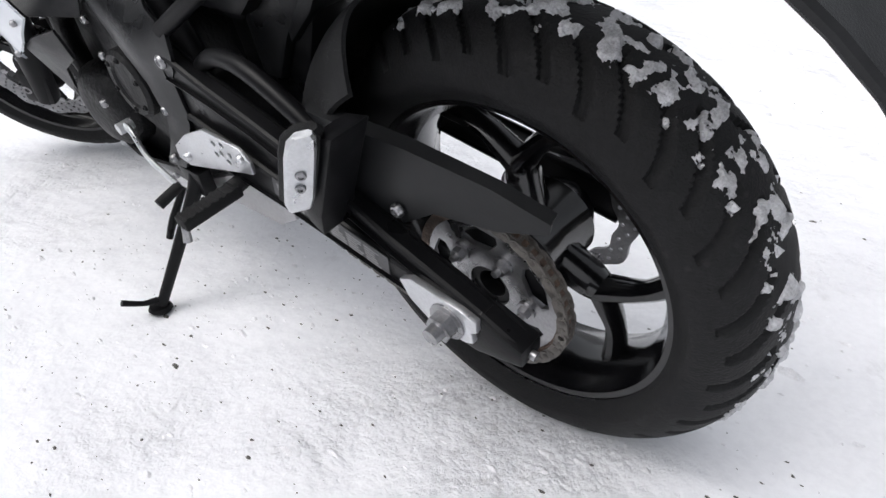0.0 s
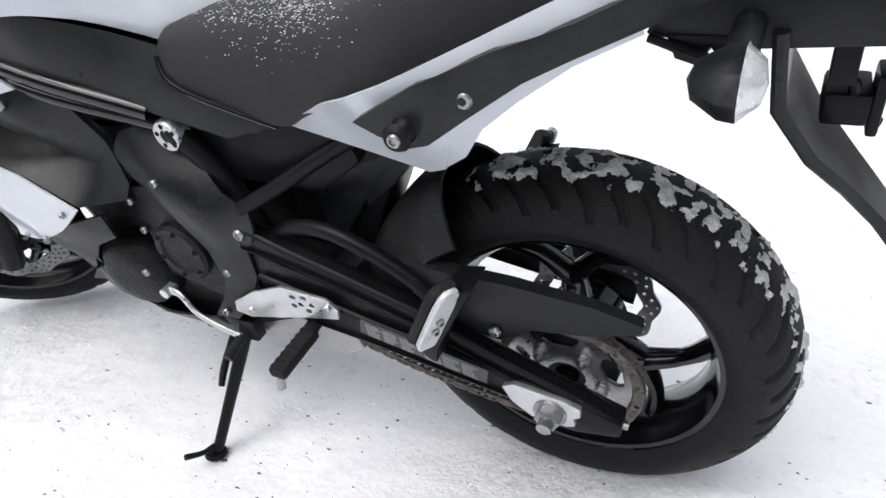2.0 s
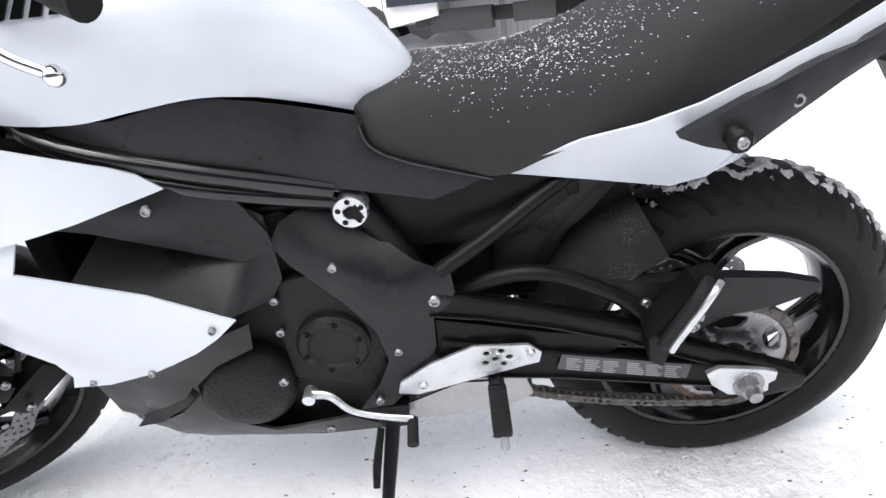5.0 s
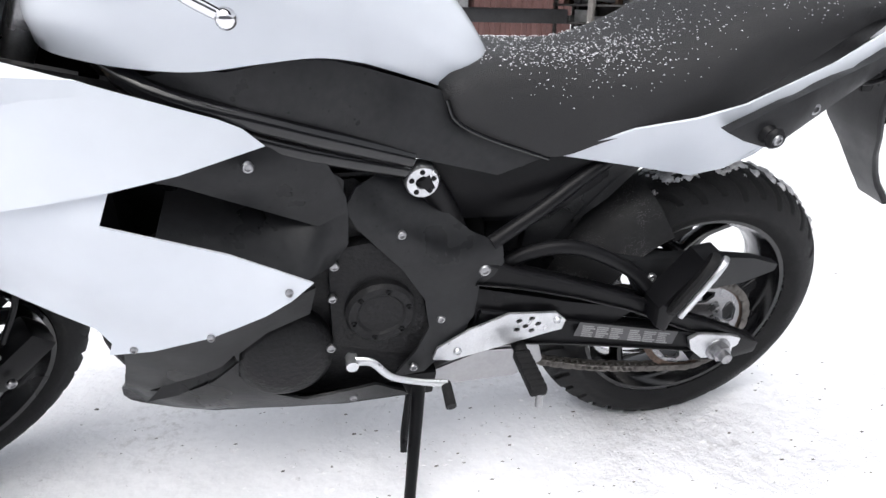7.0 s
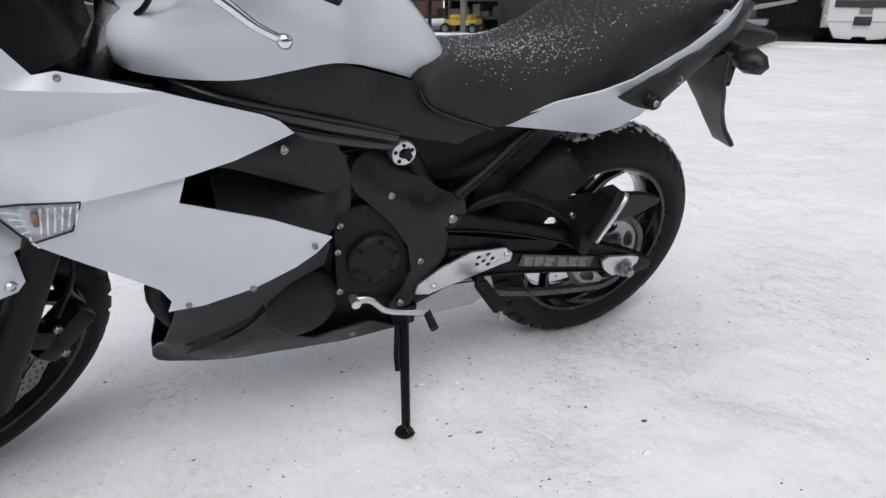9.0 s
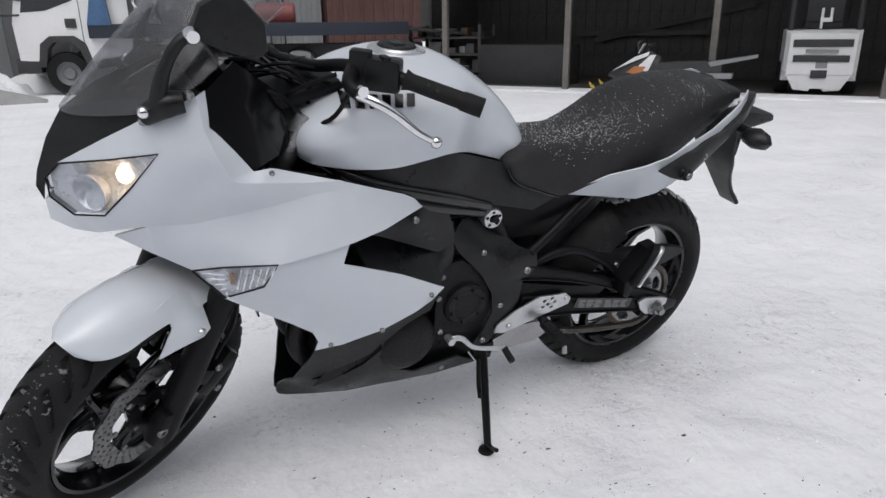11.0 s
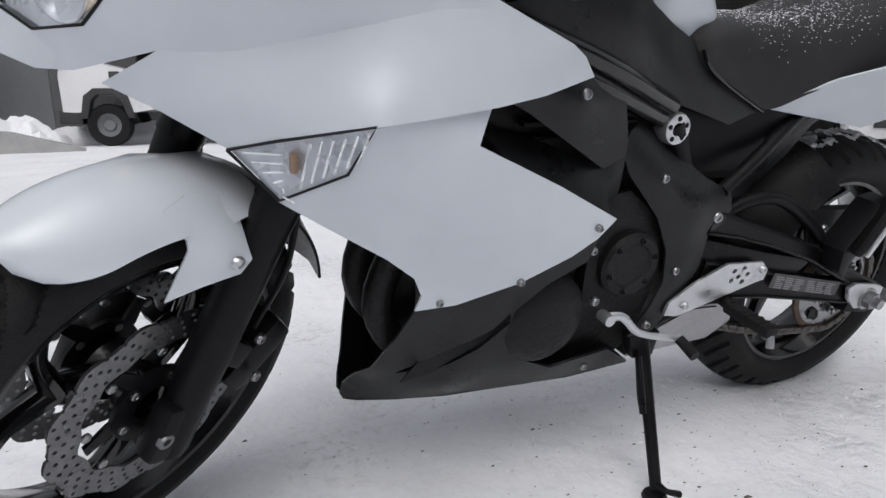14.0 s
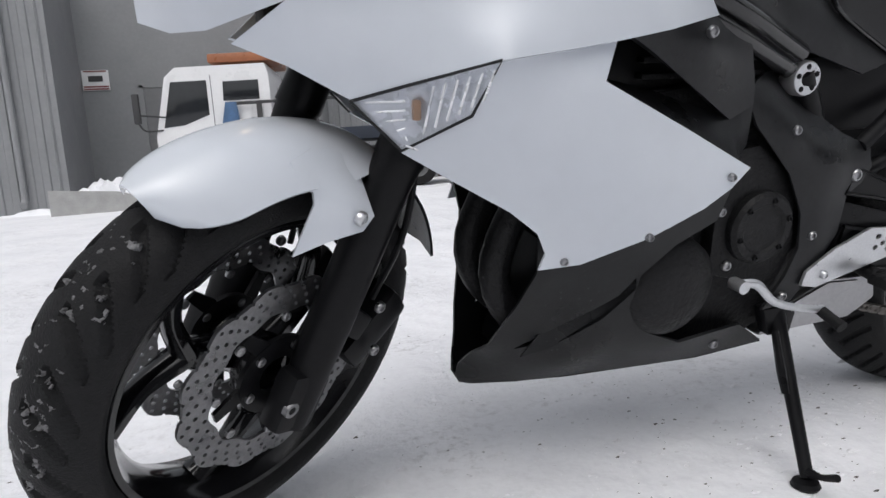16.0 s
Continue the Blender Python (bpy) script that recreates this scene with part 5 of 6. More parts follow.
# front end, turned 36 degrees to the left about the raked steering axis
FP, FN, FA = Vector((-0.7332, -0.5878, 0.3419)), Vector((-0.5327, 0.8090, 0.2484)), Vector((0.4226, 0, 0.9063))
FRONT = Matrix.Translation((-1.429, -0.050, 0.336)) @ Matrix((-FP, FN, FA)).transposed().to_4x4()
front_wheel = cast_wheel("front_wheel", "gloss black cast front wheel with six spokes", FRONT, 0.045, 0.055, 176, 0.228, 0.045)
part("tyre", tyre(0.299, 0.060, 0.058, 34, -0.30, 0.0095), RUBBER, front_wheel, "black front road tyre with wet grooves", FRONT)
tagged(part("packed_snow", stuck_snow(0.299, 0.060, 0.058, [(140, 215, -52, 25)], 8.4, 0.37, 0.0010, 0.4, 95), SLUSH, front_wheel, "remains of snow on the tread", FRONT), kind="stuff")
for sy in (-1, 1):
    disc = part("brake_disc", wave_disc(0.104, 0.150, 12, [(0.112, 36, 0.0032, 0), (0.124, 36, 0.0034, 0.33), (0.134, 36, 0.0034, 0.66), (0.144, 36, 0.003, 0)]), DISC, front_wheel, "drilled petal brake disc", FRONT @ pose(0, sy * 0.060, 0))
    arms = [prism([(0.03, -0.012), (0.06, -0.02), (0.098, -0.008), (0.098, 0.008), (0.06, 0.004), (0.03, 0.012)], -0.003, 0.003) for _ in range(5)]
    part("disc_carrier", join(lathe([(0.028, -0.004), (0.060, -0.004), (0.060, 0.004), (0.028, 0.004)], 40), *[shift(b, pose(0, 0, 0, 0, 72 * k, 0)) for k, b in enumerate(arms)]), SATIN, disc, "", FRONT @ pose(0, sy * 0.058, 0))
    bolts(disc, [(0.096 * math.cos(a), sy * 0.060 - 0.005, 0.096 * math.sin(a)) for a in np.linspace(0.3, 6.58, 8, endpoint=False)] + [(0.048 * math.cos(a), sy * 0.060 - 0.006, 0.048 * math.sin(a)) for a in np.linspace(0.1, 6.38, 5, endpoint=False)], 0.0068, STEEL, m=FRONT, h=0.0015)
    leg = part("fork_leg", join(tube([(0.018, sy * 0.096, -0.055), (0.018, sy * 0.096, 0.10), (0.018, sy * 0.096, 0.30), (0.018, sy * 0.096, 0.335)], [0.026, 0.031, 0.030, 0.032], 20, False),
                block(-0.025, 0.045, sy * 0.098 - 0.02, sy * 0.098 + 0.02, -0.06, 0.03, 0.012)), SATIN, bike, "black lower fork leg", FRONT)
    part("fork_tube", join(tube([(0.018, sy * 0.096, 0.32), (0.018, sy * 0.096, 0.74)], 0.0205, 18, False)), STEEL, leg, "bright fork tube", FRONT)
    part("fork_gaiter", tube([(0.018, sy * 0.096, 0.335), (0.018, sy * 0.096, 0.42)], [0.034, 0.030], 18, False), SATIN, leg, "", FRONT)
    cal = part("brake_caliper", join(shift(block(-0.03, 0.03, -0.032, 0.026, -0.062, 0.062, 0.014), pose(0.128, sy * 0.072, 0.082, 0, 32, 0)), shift(block(-0.025, 0.03, -0.02, 0.012, -0.02, 0.02, 0.006), pose(0.06, sy * 0.09, 0.10, 0, 20, 0))), SATIN, bike, "black brake caliper", FRONT)
    bolts(cal, [(0.075, sy * 0.105 - 0.02, 0.135), (0.115, sy * 0.100 - 0.02, 0.060)], 0.0085, STEEL, m=FRONT, h=0.004)
    part("brake_hose", tube([(0.10, sy * 0.09, 0.13), (0.09, sy * 0.10, 0.25), (0.03, sy * 0.09, 0.40), (0.0, sy * 0.05, 0.55)], 0.005, 8), SATIN, cal, "", FRONT)
part("axle_cap", lathe([(0.006, -0.119), (0.011, -0.119), (0.013, -0.112), (0.006, -0.112)], 20), DISC, bike, "", FRONT @ pose(-0.012, 0, -0.02))
part("lower_clamp", block(-0.05, 0.05, -0.14, 0.14, 0.43, 0.47, 0.012), SATIN, bike, "", FRONT)
FEN = []
for i, th in enumerate(np.linspace(86, 140.5, 24)):
    a = radians(th)
    outer, innr = [], []
    shut = 1.0 if th < 125 else math.sqrt(max(0.02, 1 - ((th - 125) / 15.7) ** 2))
    for j in range(19):
        s = -1 + 2 * j / 18
        fall = 0.050 * (0.35 + 0.65 * min(1, (th - 86) / 12))
        r = 0.337 - fall * abs(s) ** 2.3 * (0.4 + 0.6 * shut)
        y = 0.083 * s * (0.25 + 0.75 * shut)
        outer.append((r * math.cos(a), y, r * math.sin(a)))
        innr.append(((r - 0.004) * math.cos(a), y * 0.96, (r - 0.004) * math.sin(a)))
    FEN.append(outer + innr[::-1])
fender = part("front_fender", rings(FEN), WHITE, bike, "glossy white front mudguard", FRONT, smooth=60)
STAY = [(-0.107, -0.079, 0.272), (-0.092, -0.084, 0.268), (-0.086, -0.086, 0.255), (-0.096, -0.094, 0.190), (-0.062, -0.106, 0.217), (-0.018, -0.116, 0.240), (-0.012, -0.118, 0.262), (-0.016, -0.070, 0.304), (-0.045, -0.053, 0.318), (-0.09, -0.053, 0.311), (-0.12, -0.060, 0.291)]
for sy in (-1, 1):
    rim = STAY if sy < 0 else [(x, -y, z) for x, y, z in STAY]
    part("fender_stay", sheet(rim, [(-0.04, sy * 0.113, 0.262)], toward=(0, -sy, 0), thick=0.004), WHITE, fender, "white mudguard side plate", FRONT)
bolts(fender, [(-0.034, -0.119, 0.256)], 0.0095, TIN, m=FRONT)
part("fender_rear", rings([[(r * math.cos(radians(th)), y, r * math.sin(radians(th))) for r, y in ((0.316, -0.07), (0.334, -0.03), (0.336, 0.03), (0.316, 0.07), (0.312, 0.068), (0.331, 0.029), (0.329, -0.029), (0.312, -0.068))] for th in np.linspace(38, 88, 12)]), PLASTIC, fender, "black rear part of the mudguard", FRONT)


# ---- the yard ----
SNOW = bpy.data.materials.new("trodden_snow")
SNOW.use_nodes = True
sn, sl = SNOW.node_tree.nodes, SNOW.node_tree.links
sb = sn["Principled BSDF"]
sco = sn.new("ShaderNodeTexCoord")
def snow_noise(scale, detail=5.0, rough=0.55):
    t = sn.new("ShaderNodeTexNoise")
    t.inputs["Scale"].default_value, t.inputs["Detail"].default_value, t.inputs["Roughness"].default_value = scale, detail, rough
    sl.new(sco.outputs["Object"], t.inputs["Vector"])
    return t.outputs["Fac"]
def snow_range(src, a, z, lo, hi):
    r = sn.new("ShaderNodeMapRange")
    for k, v in zip(("From Min", "From Max", "To Min", "To Max"), (a, z, lo, hi)):
        r.inputs[k].default_value = v
    sl.new(src, r.inputs["Value"])
    return r.outputs["Result"]
def snow_mix(fac, a, b):
    m = sn.new("ShaderNodeMix"); m.data_type = "RGBA"
    sl.new(fac, m.inputs["Factor"])
    for k, v in (("A", a), ("B", b)):
        if isinstance(v, tuple):
            m.inputs[k].default_value = (*v, 1)
        else:
            sl.new(v, m.inputs[k])
    return m.outputs["Result"]
def snow_times(a, b):
    m = sn.new("ShaderNodeMath"); m.operation = "MULTIPLY"
    sl.new(a, m.inputs[0]); sl.new(b, m.inputs[1])
    return m.outputs[0]
base = snow_mix(snow_range(snow_noise(1.3), 0.35, 0.7, 0, 1), (0.915, 0.92, 0.95), (0.83, 0.838, 0.875))
base = snow_mix(snow_range(snow_noise(70, 6, 0.7), 0.40, 0.66, 0, 0.16), base, (0.62, 0.625, 0.655))
dirt = snow_times(snow_range(snow_noise(2.2, 4), 0.52, 0.72, 0, 0.55), snow_range(snow_noise(38, 6, 0.7), 0.5, 0.66, 0, 1))
base = snow_mix(dirt, base, (0.30, 0.29, 0.29))
vor = sn.new("ShaderNodeTexVoronoi")
vor.inputs["Scale"].default_value = 60
sl.new(sco.outputs["Object"], vor.inputs["Vector"])
fleck = snow_times(snow_range(vor.outputs["Distance"], 0.13, 0.05, 0, 0.3), snow_range(snow_noise(3.1, 4), 0.57, 0.66, 0, 1))
base = snow_mix(fleck, base, (0.22, 0.21, 0.20))
sl.new(base, sb.inputs["Base Color"])
sb.inputs["Roughness"].default_value = 0.75
sb.inputs["Specular IOR Level"].default_value = 0.25
sbump = sn.new("ShaderNodeBump")
sbump.inputs["Strength"].default_value, sbump.inputs["Distance"].default_value = 1.0, 0.02
trodden = snow_range(snow_noise(1.7, 3), 0.44, 0.62, 0.08, 1.0)
soft_sum = sn.new("ShaderNodeMath"); soft_sum.operation = "ADD"
sl.new(snow_times(trodden, snow_noise(22, 8, 0.62)), soft_sum.inputs[0])
sl.new(snow_range(snow_noise(6, 5, 0.5), 0, 1, 0, 0.9), soft_sum.inputs[1])
sl.new(soft_sum.outputs[0], sbump.inputs["Height"])
sl.new(sbump.outputs["Normal"], sb.inputs["Normal"])


def ground_height(x, y):
    p = Vector((x, y, 0))
    h = 0.010 * noise.noise(p * 1.1) + 0.009 * noise.noise(p * 4.3) + 0.006 * noise.noise(p * 11) + 0.005 * noise.noise(p * 23)
    near = math.exp(-((x + 0.02) ** 2 + (y - 0.02) ** 2) / 0.12) + math.exp(-((x + 1.55) ** 2 + (y + 0.10) ** 2) / 0.12)
    return h * (1 - 0.5 * min(near, 1)) - 0.014 * min(near, 1)


def graded(lo, hi, fine_lo, fine_hi, fine, grow=1.16):
    mid = list(np.arange(fine_lo, fine_hi + fine / 2, fine))
    left, right, s = [], [], fine
    x = fine_lo
    while x > lo:
        s *= grow; x -= s; left.append(x)
    s, x = fine, fine_hi
    while x < hi:
        s *= grow; x += s; right.append(x)
    return left[::-1] + mid + right


gx, gy = graded(-420, 420, -2.6, 1.6, 0.02), graded(-60, 900, -1.3, 2.6, 0.02)
verts = [(x, y, ground_height(x, y)) for y in gy for x in gx]
nx = len(gx)
faces = [(j * nx + i, j * nx + i + 1, (j + 1) * nx + i + 1, (j + 1) * nx + i) for j in range(len(gy) - 1) for i in range(nx - 1)]
me = bpy.data.meshes.new("ground")
me.from_pydata(verts, [], faces)
me.materials.append(SNOW)
me.polygons.foreach_set("use_smooth", [True] * len(me.polygons))
ground = tagged(new("ground", me), "trodden grey-white snow on a yard", "ground", kind="structure")

# crumbs of dirt and ice
GRIT = material("grit", (0.10, 0.095, 0.09), 0.9, vary=0.5, scale=60)
CRUST = material("ice_crumb", (0.84, 0.84, 0.87), 0.6, vary=0.2, scale=50)
def crumbs(count, seed, spots, size, mat, name, label):
    random.seed(seed)
    bm = bmesh.new()
    for _ in range(count):
        sx, sy, sd = random.choice(spots)
        x, y = random.gauss(sx, sd), random.gauss(sy, sd)
        r = size * math.exp(random.gauss(0, 0.5))
        c = Vector((x, y, ground_height(x, y) + r * 0.1))
        a = random.uniform(0, 6.28)
        ring = [bm.verts.new(c + Vector((math.cos(a + t) * r * random.uniform(0.7, 1.9), math.sin(a + t) * r * random.uniform(0.5, 0.9), random.uniform(-0.3, 0.1) * r))) for t in np.linspace(0, 6.28, 6)[:5]]
        top = bm.verts.new(c + Vector((0, 0, r * random.uniform(0.25, 0.6))))
        for p, q in zip(ring, ring[1:] + ring[:1]):
            bm.faces.new((p, q, top))
    bmesh.ops.recalc_face_normals(bm, faces=bm.faces)
    return mesh_thing(name, bm, mat, label, "debris", kind="stuff")
crumbs(1100, 21, [(-0.75, -0.25, 0.25), (-0.35, -0.2, 0.3), (-0.45, -0.55, 0.3), (0.3, -0.25, 0.25), (-0.8, 0.5, 0.5), (-2.2, 0.6, 0.8), (0.8, 0.4, 0.8), (0.2, 1.2, 0.9)], 0.0016, GRIT, "grit", "dark grit and bark crumbs on the snow")
crumbs(1800, 22, [(-0.6, -0.2, 0.35), (-0.1, -0.3, 0.4), (-1.6, 0.2, 0.5), (0.6, 0.3, 0.7), (-0.5, 1.0, 0.8)], 0.0034, CRUST, "ice_crumbs", "loose crumbs of ice on the snow")

# buildings
CLAD = material("grey_cladding", (0.24, 0.245, 0.255), 0.55, 0.1, vary=0.08, scale=1.5)
DARKCLAD = material("dark_cladding", (0.15, 0.153, 0.16), 0.6, vary=0.12, scale=1.2)
BROWN = material("brown_container", (0.11, 0.055, 0.05), 0.6, vary=0.2, scale=2)
DARKWOOD = material("dark_boards", (0.075, 0.072, 0.070), 0.85, vary=0.35, scale=3, bump=0.4, bump_scale=30)
POST = material("weathered_post", (0.16, 0.15, 0.14), 0.8, vary=0.2, scale=8)
CONCRETE = material("concrete", (0.34, 0.34, 0.335), 0.85, vary=0.15, scale=6, bump=0.4, bump_scale=40)
CABWHITE = material("cab_white", (0.74, 0.74, 0.75), 0.35, vary=0.04, scale=2)
BEDBLUE = material("dark_blue_steel", (0.013, 0.019, 0.033), 0.6, vary=0.3, scale=4)
BLUE = material("blue_steel", (0.05, 0.11, 0.22), 0.5, vary=0.2, scale=4)
DARKSTEEL = material("dark_steel", (0.035, 0.035, 0.037), 0.6, vary=0.3, scale=6)
WINDOW = material("dark_window", (0.02, 0.022, 0.025), 0.08, vary=0.1)
ORANGE = material("orange_beacon", (0.30, 0.11, 0.05), 0.35, vary=0.15, scale=6)
YELLOW = material("yellow_paint", (0.42, 0.30, 0.05), 0.5, vary=0.2, scale=10)
REDPAINT = material("red_paint", (0.20, 0.05, 0.05), 0.5, vary=0.2, scale=10)
SIGNW = material("sign_white", (0.75, 0.75, 0.76), 0.5, vary=0.05)


def clad_wall(length, height, pitch, depth, thick=0.12):
    """A wall of profiled sheet along x, its ribs to -y."""
    pts, x = [], 0.0
    while x < length:
        for dx, dy in ((0, 0), (pitch * 0.42, 0), (pitch * 0.5, -depth), (pitch * 0.92, -depth)):
            if x + dx < length:
                pts.append((x + dx, dy))
        x += pitch
    pts.append((length, 0))
    outline = pts + [(length, thick), (0, thick)]
    bm = bmesh.new()
    lo, hi = [bm.verts.new((x, y, 0)) for x, y in outline], [bm.verts.new((x, y, height)) for x, y in outline]
    k = len(outline)
    for i in range(k):
        bm.faces.new((lo[i], lo[(i + 1) % k], hi[(i + 1) % k], hi[i]))
    bm.faces.new(lo[::-1]); bm.faces.new(hi)
    return bm


mesh_thing("wall_west", clad_wall(9.0, 5.0, 0.26, 0.025), CLAD, "grey profiled metal wall of a workshop", "wall", pose(-13.25, 12.35, -0.05), kind="structure", smooth=0)
wall_mid = mesh_thing("wall_middle", block(-4.25, 0.9, 14.9, 15.1, -0.05, 5.0), CLAD, "smooth grey metal wall with a door", "wall", kind="structure")
mesh_thing("wall_return", block(-4.27, -4.15, 12.36, 14.9, -0.05, 5.0), CLAD, "grey metal wall corner", "wall", kind="structure")
pipe = mesh_thing("drain_pipe", join(tube([(-4.85, 12.24, 0.35), (-4.85, 12.24, 4.9)], 0.055, 14, False), tube([(-4.85, 12.24, 0.36), (-4.85, 12.20, 0.25), (-4.85, 12.10, 0.18)], 0.06, 12)), CLAD, "grey drain pipe on the wall", "drain pipe")
door_ob = thing("door_1", "grey metal door in the workshop wall", "door", kind="structure")
part("door_leaf", block(-2.95, -2.0, 14.86, 14.90, 0.0, 2.45, 0.005), DARKCLAD, door_ob)
part("door_frame", join(block(-3.03, -2.96, 14.85, 14.9, 0, 2.52), block(-3.03, -1.95, 14.85, 14.9, 2.46, 2.54)), CLAD, door_ob)
sign = mesh_thing("wall_sign", block(-4.12, -3.60, 14.86, 14.895, 2.44, 2.86, 0.004), SIGNW, "small white sign with red borders on the wall", "sign")
part("border", join(block(-4.08, -3.64, 14.852, 14.858, 2.82, 2.85), block(-4.10, -3.62, 14.852, 14.858, 2.50, 2.53), block(-4.10, -3.62, 14.852, 14.858, 2.45, 2.48)), REDPAINT, sign)
part("print_bars", block(-4.0, -3.72, 14.852, 14.858, 2.62, 2.74), DARKSTEEL, sign)
ramp = mesh_thing("loading_ramp", prism([(-4.2, -0.05), (-4.2, 0.42), (-3.2, 0.33), (-2.2, 0.05), (-2.2, -0.05)], 11.0, 11.2), CONCRETE, "low concrete ramp wall under snow", "ramp", kind="structure")
def snow_pile(name, x0, x1, y0, y1, height, seed, label):
    bm = bmesh.new()
    n = 26
    g = []
    for j in range(n + 1):
        row = []
        for i in range(n + 1):
            u, v = i / n, j / n
            x, y = x0 + (x1 - x0) * u, y0 + (y1 - y0) * v
            e = min(u, 1 - u, v, 1 - v) * 4
            z = height * min(1, e) ** 0.7 * (0.7 + 0.6 * noise.fractal(Vector((x * 2.3, y * 2.3, seed)), 0.9, 2.1, 4)) - 0.03
            row.append(bm.verts.new((x, y, max(z, -0.03))))
        g.append(row)
    for a, b in zip(g, g[1:]):
        for i in range(n):
            bm.faces.new((a[i], a[i + 1], b[i + 1], b[i]))
    return mesh_thing(name, bm, SNOW, label, "snow pile", kind="stuff")
snow_pile("snow_pile", -4.15, -2.5, 11.15, 13.4, 0.55, 1.5, "white heap of shovelled snow on the ramp")
snow_pile("snow_pile", -3.4, 0.6, 13.2, 14.8, 0.45, 4.5, "low bank of snow along the wall")
snow_pile("snow_pile", -5.4, -4.2, 11.95, 12.4, 0.12, 7.5, "snow drift at the foot of the wall")


def wheel(parent, x, y, z, r, w, name="wheel"):
    t = part(name, lathe([(r * 0.55, -w / 2), (r * 0.93, -w / 2), (r, -w * 0.32), (r, w * 0.32), (r * 0.93, w / 2), (r * 0.55, w / 2)], 32), RUBBER, parent, "", pose(x, y, z))
    hub = [lathe([(0.0001, -w * 0.32), (r * 0.25, -w * 0.36), (r * 0.3, -w * 0.2), (r * 0.5, -w * 0.3), (r * 0.57, -w * 0.42), (r * 0.57, w * 0.2), (0.0001, w * 0.2)], 24)]
    part("rim", join(*hub), DARKCLAD, t, "", pose(x, y, z))
    return t


# tow truck: x to its rear, its left side to -y
truck = thing("tow_truck", "white cab tow truck with a blue flat bed", "truck", pose(-2.6, 12.55, 0.0, 0, 0, -13))
cab = part("cab", rings([[(x, y, z) for x, z in ((0.02, 0.62), (0.0, 1.25), (0.26, 2.35), (0.46, 2.52), (2.12, 2.52), (2.18, 2.3), (2.18, 0.75), (1.2, 0.6), (1.02, 0.92), (0.45, 0.92), (0.3, 0.6))] for y in (0.0, 1.9)]), CABWHITE, truck, "white short-nosed cab", smooth=20)
part("side_window", prism([(0.16, 1.42), (0.36, 2.26), (1.02, 2.26), (1.02, 1.62), (0.55, 1.45)], -0.012, 0.02, (), 0.012), WINDOW, cab)
part("rear_window", prism([(1.30, 1.86), (1.32, 2.22), (1.98, 2.22), (1.98, 1.86)], -0.012, 0.02, (), 0.012), WINDOW, cab)
part("windscreen", shift(block(-0.01, 0.01, 0.12, 1.78, -0.45, 0.45, 0.005), pose(0.12, 0, 1.82, 0, 13.5, 0)), WINDOW, cab)
part("door_handle", block(0.84, 1.02, -0.03, 0.0, 1.16, 1.32, 0.012), DARKSTEEL, cab)
part("door_gap", block(1.09, 1.105, -0.004, 0.01, 0.7, 2.35), DARKCLAD, cab)
part("wheel_arch", prism([(0.30, 0.5), (0.38, 0.90), (0.55, 1.03), (0.95, 1.03), (1.12, 0.90), (1.22, 0.5), (1.10, 0.5), (1.0, 0.82), (0.88, 0.92), (0.6, 0.92), (0.5, 0.82), (0.42, 0.5)], -0.03, 0.2, (), 0.01), DARKSTEEL, cab)
part("bumper", block(-0.06, 0.32, 0.0, 1.9, 0.40, 0.64, 0.03), DARKSTEEL, truck)
part("mirror", join(block(-0.28, -0.16, -0.30, -0.20, 1.50, 2.05, 0.03), tube([(-0.22, -0.24, 1.52), (-0.15, -0.1, 1.38), (0.14, 0.0, 1.38)], 0.016), tube([(-0.2, -0.24, 1.66), (0.2, 0.0, 1.62)], 0.014)), DARKSTEEL, truck)
part("beacon_bar", block(1.05, 2.3, 0.1, 1.8, 2.58, 2.76, 0.05), ORANGE, truck, "orange beacon bar")
part("chassis", join(block(1.6, 7.4, 0.45, 1.35, 0.55, 0.82, 0.01), block(2.0, 3.2, 0.1, 0.5, 0.42, 0.85, 0.02), block(3.6, 4.4, 0.1, 0.5, 0.5, 0.85, 0.02)), DARKSTEEL, truck)
part("flat_bed", join(block(1.22, 7.0, -0.14, -0.02, 0.98, 1.22, 0.01), block(2.25, 7.0, -0.08, 1.95, 0.98, 1.16, 0.01)), BEDBLUE, truck, "dark blue flat bed")
part("tail_ramp", shift(block(0, 1.2, -0.05, 1.9, -0.03, 0.03, 0.01), pose(6.98, 0, 1.1, 0, 6, 0)), DARKSTEEL, truck)
part("headboard", prism([(1.22, 1.20), (1.36, 1.82), (1.56, 1.82), (1.62, 1.20)], -0.16, -0.08, (), 0.01), BLUE, truck)
part("bed_rail", join(block(1.5, 3.4, -0.12, -0.08, 1.76, 1.82, 0.01), block(1.92, 2.02, -0.12, -0.08, 1.2, 1.8, 0.01), block(2.9, 3.06, -0.12, -0.06, 1.16, 2.1, 0.01)), DARKSTEEL, truck)
part("winch", join(tube([(2.6 + 0.25 * math.cos(a), 0.3, 1.46 + 0.25 * math.sin(a)) for a in np.linspace(0, 6.28, 14)], 0.03, 8), block(2.4, 3.1, 0.2, 0.8, 1.16, 1.4, 0.03)), DARKSTEEL, truck)
wheel(truck, 0.75, 0.14, 0.38, 0.38, 0.24)
wheel(truck, 0.75, 1.6, 0.38, 0.38, 0.24)
wheel(truck, 4.9, 0.2, 0.38, 0.38, 0.44)
wheel(truck, 4.9, 1.5, 0.38, 0.38, 0.44)

